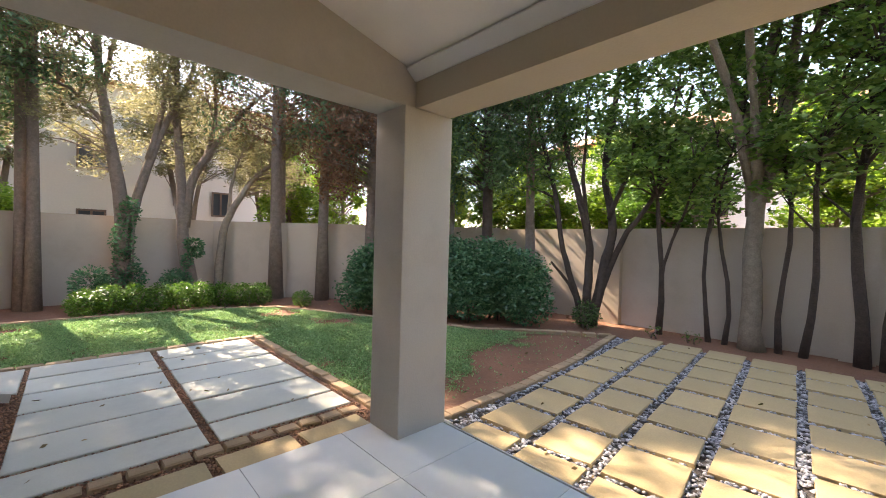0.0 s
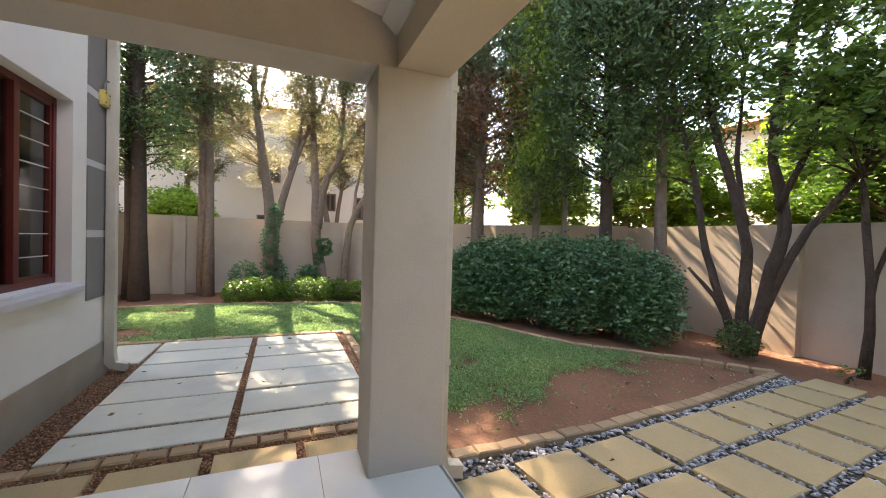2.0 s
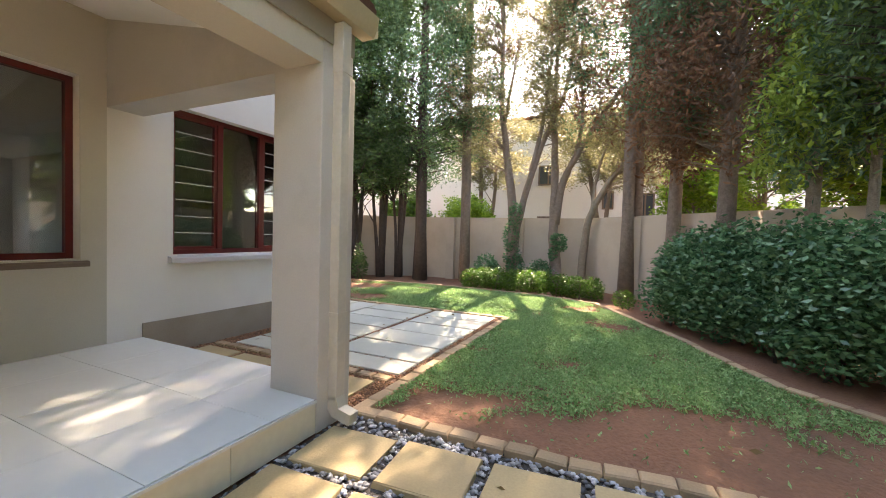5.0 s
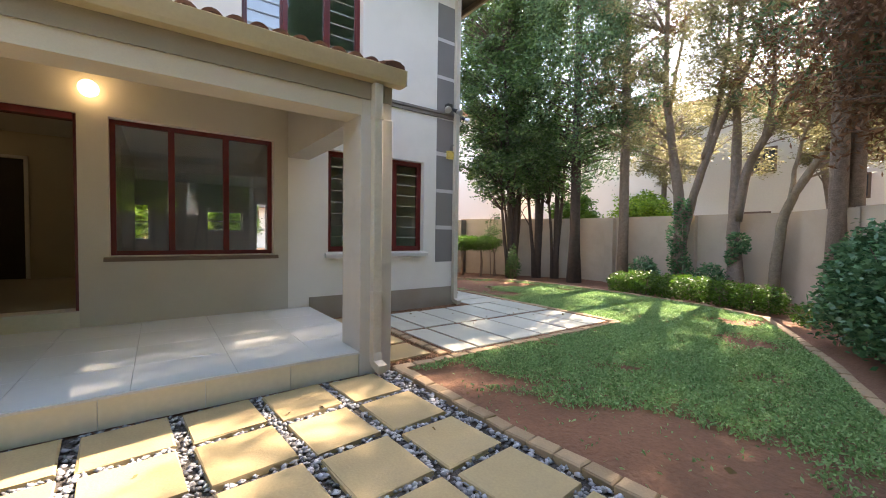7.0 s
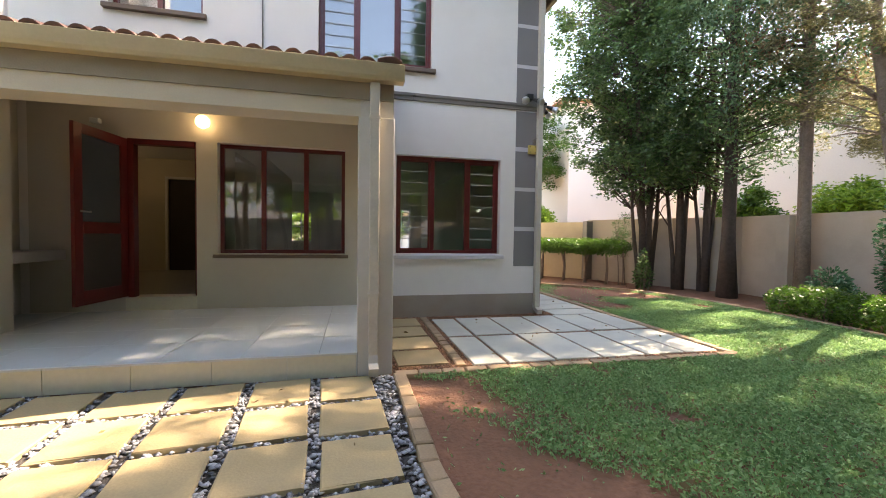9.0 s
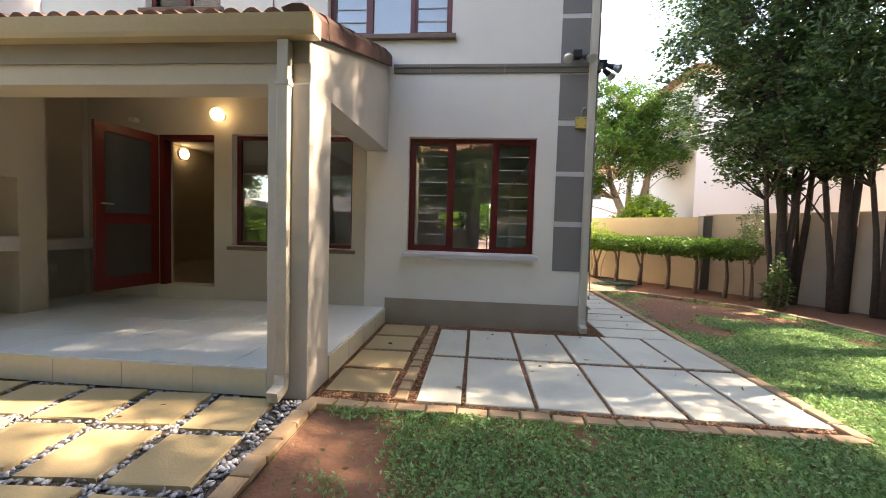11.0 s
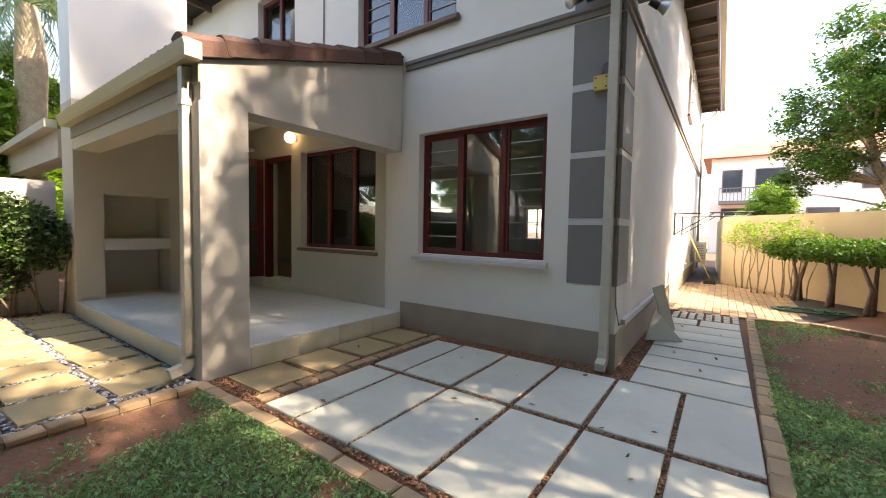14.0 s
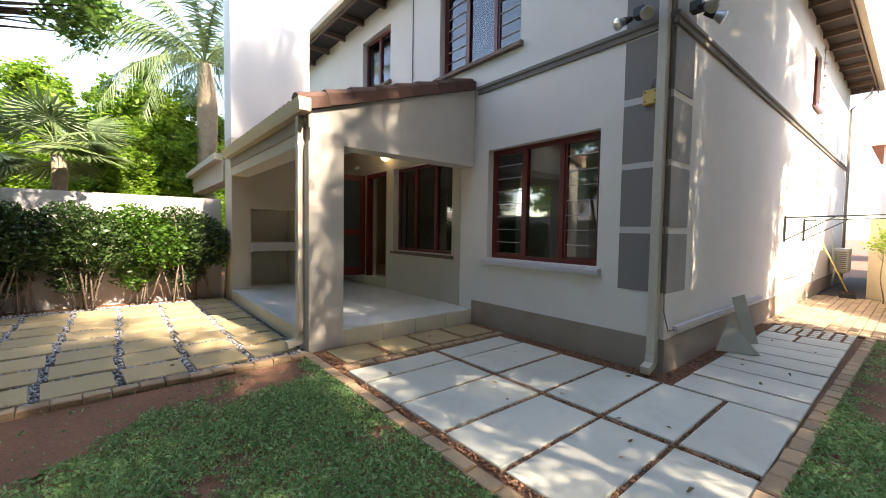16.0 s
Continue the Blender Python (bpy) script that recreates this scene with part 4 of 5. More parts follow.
tree("olive tree with forked grey trunk wrapped in ivy", 8.15, 1.0, [],
     [(-0.2, 1.0, 5.2, 1.5, 1.1, 1.9), (0.2, -1.2, 5.2, 1.5, 1.1, 1.8), (0.7, 0.6, 3.6, 0.9, 1.3, 0.9), (-0.2, 0.1, 7.2, 1.8, 1.8, 1.3)], L_olive, M_bark, 230, 200, 0.07, 21, 0.42, name="olive_tree", aspect=0.3, twig=0.005,
     limbs=[([(0, 0, -0.05), (0, 0, 1.7), (0, 0.12, 2.7), (0, 0.28, 3.8), (0, 0.4, 4.9), (0, 0.45, 7.4)], 0.15, 0.045),
            ([(0, -0.06, 1.2), (0.05, -0.14, 1.7), (0.1, -0.4, 2.8), (0.15, -0.75, 3.9), (0.2, -1.2, 5.0), (0.2, -1.5, 6.8)], 0.11, 0.035),
            ([(0.08, -0.42, 3.0), (0.1, -0.72, 4.5), (0.1, -0.85, 6.4)], 0.065, 0.025), ([(0, 0.34, 4.1), (0, 0.2, 5.0), (0, 0.0, 6.3)], 0.06, 0.025), ([(0, 0.3, 3.6), (-0.1, 0.8, 4.1), (-0.15, 1.5, 4.2)], 0.045, 0.012)])
# topmost crown lobe is added, out of view, to shade the stepping slabs
tree("olive tree with curved dark trunk against the wall", 8.0, -0.15, [],
     [(-0.1, 0.3, 5.2, 1.3, 1.1, 1.9), (0.1, -1.3, 5.0, 1.3, 1.0, 1.6), (0.7, -0.3, 3.5, 0.8, 1.1, 0.8), (-0.1, -0.3, 7.2, 1.8, 1.7, 1.3), (-0.1, -0.3, 8.8, 1.4, 1.5, 0.9)], L_olive, M_bark, 265, 200, 0.07, 22, 0.42, name="olive_tree", aspect=0.3, twig=0.005,
     limbs=[([(-0.1, -0.1, -0.05), (0.1, 0.05, 0.9), (0.2, 0.1, 1.7), (0.35, 0.15, 3.2), (0.45, 0.2, 4.4), (0.5, 0.2, 7.0)], 0.16, 0.045),
            ([(0.2, 0.08, 1.6), (0.25, -0.1, 2.7), (0.15, -0.5, 3.5), (0.05, -1.0, 4.3), (0.0, -1.6, 5.0)], 0.11, 0.03), ([(0.18, -0.38, 3.3), (0.15, -0.5, 4.3), (0.1, -0.4, 5.6)], 0.06, 0.02)])
tree("slim leaning olive tree beside the wall corner", 8.15, -0.75, [],
     [(-0.2, -0.9, 3.5, 0.8, 0.9, 0.8), (-0.3, -1.7, 4.2, 0.8, 0.8, 0.9), (0.2, -1.3, 3.0, 0.5, 0.9, 0.6)], L_olive, M_bark2, 130, 170, 0.065, 23, 0.38, name="olive_tree", aspect=0.3, twig=0.005,
     limbs=[([(0, 0.02, -0.05), (0, -0.1, 1.5), (-0.1, -0.35, 2.2), (-0.15, -0.7, 2.8), (-0.2, -1.1, 3.2), (-0.3, -1.7, 3.6), (-0.4, -2.4, 4.0)], 0.10, 0.02), ([(-0.02, -0.2, 1.8), (0, -0.3, 2.8), (-0.1, -0.55, 3.7)], 0.05, 0.015)])

# clump of dense trees by the lawn
# first tree has extra lobes, the upper one unseen, to shade the side wall
for k, (x, y, h, rr) in enumerate([(6.9, 5.15, 6.8, 0.10), (7.3, 5.45, 7.6, 0.09), (7.6, 4.75, 7.8, 0.10), (7.95, 4.35, 7.4, 0.09)]):
    tree("dense dark broadleaf tree with slender upright trunks", x, y, [(0, 0, -0.3 + 0.2 * k, 0.2, h, rr, 0.1), (0.1, 0.06, 0.35, -0.2, h * 0.9, rr * 0.7, 0.1), (-0.1, 0.04, -0.5, 0.35, h * 0.8, rr * 0.55, 0.08)],
         [(-0.35, 0.45 + (0.4 if k == 0 else 0.0), 5.0, 1.5, 1.5, 2.6), (-0.1, 0.1, 3.2, 1.3, 1.3, 1.1), (0.0, 0.4, 8.0, 1.4, 1.5, 1.8)] + ([(-0.6, 1.75, 6.2, 1.2, 1.2, 1.6), (-0.2, 2.3, 8.4, 1.4, 1.6, 1.3)] if k == 0 else []), L_dark, M_barkdark, 390 if k == 0 else 215, 105, 0.097, 31 + k, 0.42, group="clump of dark trees by the lawn", aspect=0.5)
tree("thin young shrub tree under the clump", 6.75, 5.75, [(0, 0, 0.1, 0.1, 2.0, 0.02, 0.05), (0.08, 0, -0.1, 0.2, 1.8, 0.018, 0.05), (-0.08, 0.05, -0.2, 0, 1.7, 0.015, 0.05)],
     [(0, 0.05, 1.3, 0.3, 0.3, 0.7)], L_dark, M_bark, 40, 28, 0.05, 39, 0.16, name="young_tree")

# ---- south side trees ----
tree("spreading multi-stemmed dark tree against the boundary wall", 1.2, -5.1, [],
     [(0.9, 0.2, 3.6, 1.0, 0.8, 1.1), (-0.5, 0.1, 3.7, 1.1, 0.9, 1.4), (0.3, 0.2, 5.2, 1.5, 1.1, 1.3), (-1.3, 0.1, 2.9, 0.6, 0.6, 0.8), (1.3, 0.1, 2.5, 0.8, 0.5, 0.55), (0.3, 0.4, 5.9, 1.4, 1.2, 0.7)], L_broad, M_barkdark, 165, 85, 0.098, 41, 0.40,
     limbs=[([(0.06, 0, -0.05), (0.2, 0.1, 0.6), (0.4, 0.2, 1.3), (0.6, 0.3, 2.6), (0.85, 0.4, 3.6), (1.0, 0.4, 5.0)], 0.062, 0.03), ([(0, 0, -0.05), (0, 0.02, 0.8), (0.02, 0, 1.6), (0.3, 0.15, 2.8), (0.5, 0.2, 3.9), (0.5, 0.2, 5.6)], 0.085, 0.035),
            ([(-0.06, 0, -0.05), (-0.28, -0.1, 1.2), (-0.36, -0.15, 1.8), (-0.2, -0.1, 2.8), (-0.35, -0.15, 4.1), (-0.4, -0.1, 5.6)], 0.092, 0.035), ([(-0.14, -0.05, 0.4), (-0.5, -0.2, 1.5), (-0.85, -0.32, 2.1), (-1.1, -0.4, 2.7), (-1.5, -0.3, 4.0)], 0.058, 0.02),
            ([(0.1, 0.05, 0.3), (0.3, 0.15, 0.7), (0.6, 0.3, 1.1)], 0.05, 0.02), ([(-0.3, -0.1, 1.9), (-0.7, 0.0, 2.9), (-0.8, 0.1, 4.0)], 0.045, 0.015), ([(0.02, 0, 1.7), (0.1, 0.1, 2.6), (0.0, 0.2, 3.8)], 0.05, 0.015)])
tree("thin crooked tree with ragged bark on the wall side", 0.08, -5.35, [(0, 0, -0.05, 0.0, 4.6, 0.05, 0.16), (0.0, 0, -0.45, 0.1, 3.2, 0.035, 0.2)],
     [(-0.1, 0.1, 2.9, 0.9, 0.7, 1.1), (0.0, 0.1, 4.5, 0.9, 0.8, 1.2)], L_broad, M_barkdark, 60, 80, 0.098, 42, 0.36)
tree("thin crooked tree in the soil bed", -0.62, -5.4, [(0, 0, 0.1, 0.05, 4.2, 0.035, 0.2), (-0.2, 0, -0.2, 0.05, 3.9, 0.035, 0.2)],
     [(-0.1, 0.1, 2.7, 0.9, 0.65, 0.95), (0.0, 0.1, 4.1, 0.9, 0.8, 1.1)], L_broad, M_barkdark, 60, 80, 0.098, 43, 0.36)
# overhanging lobes and their two limbs are added out of view to cast shade
tree("large pale-barked tree forking into many upright limbs", -1.15, -5.38, [],
     [(0.4, 0.3, 5.4, 1.3, 1.2, 1.0), (-0.8, 0.3, 5.2, 1.4, 1.2, 1.0), (-0.6, 0.0, 3.2, 1.0, 0.5, 0.9), (-0.2, 2.5, 5.4, 1.3, 1.0, 0.5), (0.6, 1.4, 5.6, 1.0, 0.9, 0.5), (1.2, 2.9, 5.6, 1.2, 1.1, 0.45)], L_broad, M_bark2, 170, 85, 0.098, 44, 0.40,
     limbs=[([(0, 0, -0.05), (0.03, 0, 1.1), (0, 0, 2.2), (-0.02, 0, 3.7), (-0.15, 0, 4.7), (-0.2, 0.1, 6.5)], 0.135, 0.05), ([(0.05, 0, 1.9), (0.15, 0, 3.3), (0.5, 0.1, 4.5), (0.7, 0.2, 6.4)], 0.09, 0.04), ([(-0.05, 0, 2.1), (-0.28, 0, 3.6), (-0.36, 0, 4.6), (-0.45, 0.1, 6.4)], 0.085, 0.035),
            ([(-0.27, 0, 3.2), (-0.45, -0.05, 4.0), (-0.7, 0, 4.8), (-1.1, 0.1, 6.0)], 0.06, 0.03), ([(0, 0.04, 2.2), (0.0, 0.8, 4.0), (-0.1, 2.4, 5.3)], 0.07, 0.03), ([(0.05, 0.04, 2.3), (0.4, 1.0, 4.2), (1.1, 3.1, 5.4)], 0.07, 0.03)])
tree("thin twin-stemmed tree in the soil bed", -1.55, -5.42, [(0.1, 0, 0.15, 0.05, 4.2, 0.04, 0.16), (-0.15, 0, -0.5, 0.05, 4.6, 0.045, 0.14)],
     [(-0.3, 0.1, 2.7, 0.9, 0.6, 0.9), (-0.2, 0.1, 4.1, 1.0, 0.7, 1.1)], L_broad, M_barkdark, 60, 80, 0.098, 45, 0.36)
tree("dark bushy tree with crooked twin trunks", -2.35, -5.45, [(0.1, 0, 0.2, 0.1, 5.0, 0.075, 0.16), (-0.12, 0.05, -0.6, 0.1, 4.8, 0.065, 0.16)],
     [(-0.2, 0.2, 2.8, 1.1, 0.7, 1.0), (-0.1, 0.2, 4.6, 1.3, 0.9, 1.4)], L_broad, M_barkdark, 85, 80, 0.098, 46, 0.38)
tree("dark bushy tree spreading over the stepping slabs", -3.7, -5.4, [(0, 0, 0.4, 1.6, 5.6, 0.10, 0.1), (-0.1, 0.05, -0.5, 0.1, 4.6, 0.07, 0.1)],
     [(-0.1, 0.3, 3.0, 1.0, 0.8, 1.1), (0.0, 0.5, 4.8, 1.2, 1.1, 1.3), (0.6, 2.3, 5.7, 1.5, 1.3, 0.7), *[(1.1, 3.4, 4.0, 0.75, 0.4, 0.28)] * 8], L_broad, M_barkdark, 125, 80, 0.098, 47, 0.40)

# ---- shrubs and hedges ----
line = [(4.42, -2.70), (4.1, -2.85), (3.65, -3.1), (3.2, -3.4), (2.75, -3.7), (2.35, -4.0), (2.1, -4.22)]
rngb = random.Random(5)
lobes = []
for k, (x, y) in enumerate(line):
    h = [0.74, 0.80, 0.83, 0.84, 0.83, 0.80, 0.72][k]
    lobes.append((x, y, h * 0.98, 0.6, 0.6, h * 0.84))
    lobes.append((x + rngb.uniform(-0.2, 0.2), y + rngb.uniform(-0.2, 0.2), h * 0.95, 0.52, 0.52, h * 0.9))
    lobes.append((x + rngb.uniform(-0.3, 0.3), y + rngb.uniform(-0.3, 0.3), h * 0.55, 0.5, 0.5, h * 0.55))
shrub("bush", "large dense dark green rounded bush on the soil bed", lobes, L_bush, 1900, 0.068, 51, M_barkdark, 14, "bush")
hl = []
for k in range(9):
    t = k / 8
    hl.append((6.75 - 0.2 * t + rngb.uniform(-0.06, 0.06), 1.6 - 2.75 * t, 0.22 + rngb.uniform(-0.02, 0.05), 0.33, 0.24, 0.26))
shrub("low_hedge", "low clipped green hedge around the olive trees", hl, L_hedge, 4500, 0.05, 52, M_bark, 18, "hedge")
shrub("ivy", "green ivy climbing the olive trunk", [(8.02, 0.95, 0.75, 0.2, 0.24, 0.35), (8.0, 1.0, 1.3, 0.2, 0.22, 0.4), (8.02, 0.9, 1.85, 0.2, 0.2, 0.32), (7.95, 0.85, 0.5, 0.25, 0.25, 0.3)], L_bush, 1300, 0.07, 53, M_bark, 4, "ivy")
shrub("shrub", "small dark shrub under the olive trees", [(7.5, 1.5, 0.45, 0.3, 0.3, 0.35), (7.4, 1.3, 0.35, 0.25, 0.25, 0.3)], L_bush, 2000, 0.065, 54, M_bark, 5)
shrub("shrub", "small dark shrub beside the curved olive trunk", [(7.93, -0.22, 1.22, 0.14, 0.2, 0.15), (7.95, -0.3, 1.05, 0.1, 0.14, 0.13), (7.97, -0.1, 0.85, 0.1, 0.12, 0.2), (7.6, 0.15, 0.4, 0.25, 0.3, 0.32)], L_bush, 4000, 0.065, 55, M_bark, 0)
shrub("shrub", "small round green shrub on the soil", [(5.75, -1.75, 0.16, 0.2, 0.2, 0.18)], L_hedge, 5000, 0.045, 56, M_bark, 4)
shrub("shrub", "dark leafy shrub at the foot of the clump", [(6.55, 4.75, 0.3, 0.25, 0.22, 0.3), (6.68, 4.9, 0.55, 0.16, 0.18, 0.22), (6.45, 4.62, 0.48, 0.13, 0.15, 0.25), (6.6, 4.8, 0.8, 0.1, 0.12, 0.2)], L_dark, 1100, 0.075, 57, M_bark, 5)
shrub("shrub", "small leafy shrub at the foot of the multi-stemmed tree", [(1.05, -4.75, 0.22, 0.25, 0.22, 0.25)], L_dark, 2500, 0.055, 58, M_bark, 5)
shrub("shrub", "sprig of green weed by the paving", [(0.02, -4.95, 0.1, 0.12, 0.12, 0.1)], L_hedge, 1500, 0.035, 59, M_bark, 2)
shrub("shrub", "sprig of green weed in the soil bed", [(-0.5, -5.0, 0.09, 0.12, 0.12, 0.1)], L_hedge, 1500, 0.035, 60, M_bark, 2)
# trimmed hedge on bare stems
def stemmed_hedge(x, y, seed, rx, label):
    root = shrub("hedge_shrub", label, [(x, y, 1.0, rx, rx, 0.24), (x + 0.15, y - 0.2, 1.03, rx * 0.8, rx * 0.8, 0.2), (x - 0.18, y + 0.2, 1.0, rx * 0.8, rx * 0.8, 0.22)], L_hedge, 3200, 0.055, seed, M_bark, 0, "hedge", "clipped hedge on bare stems")
    rng = random.Random(seed)
    for k in range(2):
        a = rng.uniform(-0.1, 0.1)
        tube("trunk", [(x + a, y + a, -0.05), (x + a * 0.5 + 0.02, y + a, 0.4), (x + a * 2, y - a, 0.95)], [0.045, 0.035, 0.02], M_bark, root)
for k, (x, y) in enumerate([(4.55, 8.75), (4.95, 8.2), (5.35, 7.65), (5.75, 7.05), (6.05, 6.45), (6.4, 5.95)]):
    stemmed_hedge(x, y, 70 + k, 0.48, "clipped green hedge shrub on bare brown stems")
for k, (x, y) in enumerate([(3.75, 10.0), (4.0, 9.3), (4.36, 8.9), (4.6, 8.7)]):
    tree("thin bright shrub with bare stems beside the wall", x, y, [(0, 0, 0.1, 0.1, 1.3, 0.016, 0.04), (0.1, 0, 0.25, 0.0, 1.2, 0.014, 0.04), (-0.1, 0, -0.2, 0.1, 1.2, 0.014, 0.04), (0, 0.1, 0, 0.2, 1.4, 0.014, 0.03)],
         [(0, 0.05, 1.25, 0.42, 0.42, 0.35)], L_bright, M_bark2, 34, 26, 0.05, 80 + k, 0.16, name="thin_shrub", category="shrub", group="thin shrubs in the passage", twig=0.005)
# shrubs on the west wall; leaf colours paint their shade and one sun patch
for k, y in enumerate([-0.55, -1.25, -2.0, -2.8, -3.6, -4.4]):
    shrub("wall_shrub", "tall leafy green shrub against the white wall", [(-4.22, y, 1.15, 0.34, 0.5, 0.42), (-4.1, y + 0.2, 1.0, 0.40, 0.46, 0.4), (-4.22, y - 0.2, 1.42, 0.28, 0.4, 0.26), (-4.3, y - 0.15, 0.55, 0.2, 0.35, 0.32)], L_hedge if k == 1 else L_wallshade, 3400, 0.07, 90 + k, M_bark, 10, "shrub", "shrubs along the white wall")


# ---- lawn ----
EDGE = [(3.68, 5.75), (4.4, 5.95), (5.1, 5.5), (5.9, 4.7), (6.35, 3.7), (6.5, 2.6), (6.45, 1.4), (6.3, -0.2), (5.85, -1.25), (4.8, -1.8), (3.6, -2.37), (2.66, -2.74), (2.05, -3.0), (1.6, -3.45), (1.0, -4.0), (0.42, -4.4)]
YEDGE = [(0.06, -0.12), (0.07, -1.5), (0.17, -2.7), (0.34, -3.9), (0.42, -4.4)]
SEDGE = [(0.02, -0.12), (3.62, -0.16), (3.72, 5.75)]
LAWN = EDGE + [(0.34, -3.9), (0.17, -2.7), (0.07, -1.5), (0.06, -0.16), (3.68, -0.2)]


def inside(poly, px, py):
    res = np.zeros(px.shape, bool)
    j = len(poly) - 1
    for i in range(len(poly)):
        xi, yi = poly[i]
        xj, yj = poly[j]
        c = ((yi > py) != (yj > py)) & (px < (xj - xi) * (py - yi) / (yj - yi + 1e-12) + xi)
        res ^= c
        j = i
    return res


def cover(x, y):
    """How much of the lawn has grass, 0 to 1: bare red soil along the stepping stones and in worn patches."""
    n = noise.fractal(Vector((x * 1.1, y * 1.1, 3.0)), 1.0, 2.0, 4) * 0.55
    n2 = noise.noise(Vector((x * 5.0, y * 5.0, 9.0))) * 0.25
    n2 += noise.noise(Vector((x * 2.6, y * 2.6, 5.0))) * (0.28 if y < 0.6 else 0.12)
    d = x - 0.1
    bare = 0.35 + 0.32 * max(0.0, -y)
    v = 0.52 + n * 1.5 + n2 * 1.6
    v += min(0.6, (d - bare) * 1.5)
    for bx, by, br in ((5.2, -1.0, 0.75), (4.3, 2.6, 0.6), (1.9, -0.45, 0.35), (5.6, 3.9, 1.0), (4.3, 4.9, 1.2), (5.0, 4.6, 1.2), (4.7, 3.9, 1.6), (2.6, -2.2, 0.4), (6.0, 2.4, 0.5), (0.35, -0.6, 0.5), (0.5, -1.5, 0.6), (3.8, -1.6, 0.8), (3.95, 3.1, 0.8)):
        r = math.hypot(x - bx, y - by) / br
        v -= max(0.0, 0.95 * (1 - r))
    return max(0.0, min(1.0, v))


rs = np.random.RandomState(7)
N = 620000
gx = rs.uniform(0.0, 6.6, N)
gy = rs.uniform(-4.5, 6.0, N)
ok = inside(LAWN, gx, gy)
gx, gy = gx[ok], gy[ok]
near = np.where(gy > 3.2, 0.45, 1.0)
keep = rs.rand(len(gx)) < near
gx, gy = gx[keep], gy[keep]
grid = {}
cv = np.empty(len(gx))
for i in range(len(gx)):
    k = (round(gx[i] * 14), round(gy[i] * 14))
    if k not in grid:
        grid[k] = cover(k[0] / 14, k[1] / 14)
    cv[i] = grid[k]
sel = rs.rand(len(gx)) < np.clip(cv * 1.35 - 0.2, 0.012, 1.0)
gx, gy, cv = gx[sel], gy[sel], cv[sel]
gz = 0.003 + rs.rand(len(gx)) * 0.024 * (0.4 + cv)
lawn = leaf_mesh("lawn", np.stack([gx, gy, gz], axis=1), 0.030, L_grass, None, "", 61, 0.9, 0.42, -0.25)
tagged(lawn, "patchy green lawn of low creeping grass over red soil", "lawn", "", "stuff")
# fallen leaves on soil and paving
n = 300
lx, ly = rs.uniform(-4.0, 6.5, n), rs.uniform(-5.5, 5.5, n)
okl = ~((lx < 0.1) & (ly > -0.2)) & ~((lx < 2.8) & (ly > 2.1))
fl = leaf_mesh("fallen_leaves", np.stack([lx[okl], ly[okl], np.full(okl.sum(), 0.028)], axis=1), 0.05, M_dry, None, "", 62, 0.12, 0.5)
tagged(fl, "scattered dry brown fallen leaves on the ground", "leaves", "", "stuff")


# ---- paving ----
def pebbles(name, px, py, z, size, mat, label, seed):
    rs = np.random.RandomState(seed)
    n = len(px)
    base = np.array([(1, 0, 0), (0, 1, 0), (-1, 0, 0), (0, -1, 0), (0, 0, 1), (0, 0, -1)], float)
    tri = np.array([(0, 1, 4), (1, 2, 4), (2, 3, 4), (3, 0, 4), (1, 0, 5), (2, 1, 5), (3, 2, 5), (0, 3, 5)], np.int32)
    s = size * (0.5 + rs.rand(n, 1, 3)) * np.array([1, 1, 0.55])
    ang = rs.rand(n) * 6.283
    v = base[None] * s * (0.75 + 0.5 * rs.rand(n, 6, 1))
    c, sn = np.cos(ang)[:, None], np.sin(ang)[:, None]
    vx, vy = v[:, :, 0] * c - v[:, :, 1] * sn, v[:, :, 0] * sn + v[:, :, 1] * c
    v = np.stack([vx + px[:, None], vy + py[:, None], v[:, :, 2] + z], axis=2).reshape(-1, 3)
    f = (tri[None] + (np.arange(n) * 6)[:, None, None]).reshape(-1)
    me = bpy.data.meshes.new(name)
    me.vertices.add(len(v))
    me.vertices.foreach_set("co", v.ravel())
    me.loops.add(len(f))
    me.loops.foreach_set("vertex_index", f.astype(np.int32))
    me.polygons.add(len(f) // 3)
    me.polygons.foreach_set("loop_start", np.arange(0, len(f), 3, dtype=np.int32))
    me.update(calc_edges=True)
    ob = finish(new(name, me), mat)
    return tagged(ob, label, "gravel", "", "stuff")


def sheet(name, poly, z, mat, label):
    ob = raw(name, [(x, y, z) for x, y in poly], [tuple(range(len(poly)))], mat)
    return structure(ob, label, "pavement")


YB_POLY = [(0.0, -0.08), (-4.3, -0.08), (-4.3, -4.7), (0.36, -4.42), (0.28, -3.9), (0.11, -2.7), (0.01, -1.5)]
pave_y = sheet("pavement_stepping", YB_POLY[::-1], -0.008, M_gravelbed, "bed of grey pebbles with sandstone stepping slabs")
SKEW = 0.082
prng = random.Random(17)
yslots = []
for c in range(9):
    for r in range(9):
        y = -0.36 - 0.508 * r
        x = -0.375 - 0.490 * c - SKEW * (y + 0.36)
        if x < -4.05:
            continue
        yslots.append((x, y))
        piece("slab", slab_mesh("sand_slab_%d" % ((c * 3 + r) % 4), 0.405 + 0.012 * ((c + r) % 2), 0.445, 0.05, M_yellow, 0.007, 0.006), pave_y,
              pose(x, y, 0.022 + prng.uniform(-0.004, 0.004), prng.uniform(-0.6, 0.6), prng.uniform(-0.6, 0.6), 4.6 + prng.uniform(-0.8, 0.8)))
np_ = 26000
qx, qy = rs.uniform(-4.2, 0.36, np_), rs.uniform(-4.6, -0.09, np_)
okp = inside(YB_POLY, qx, qy)
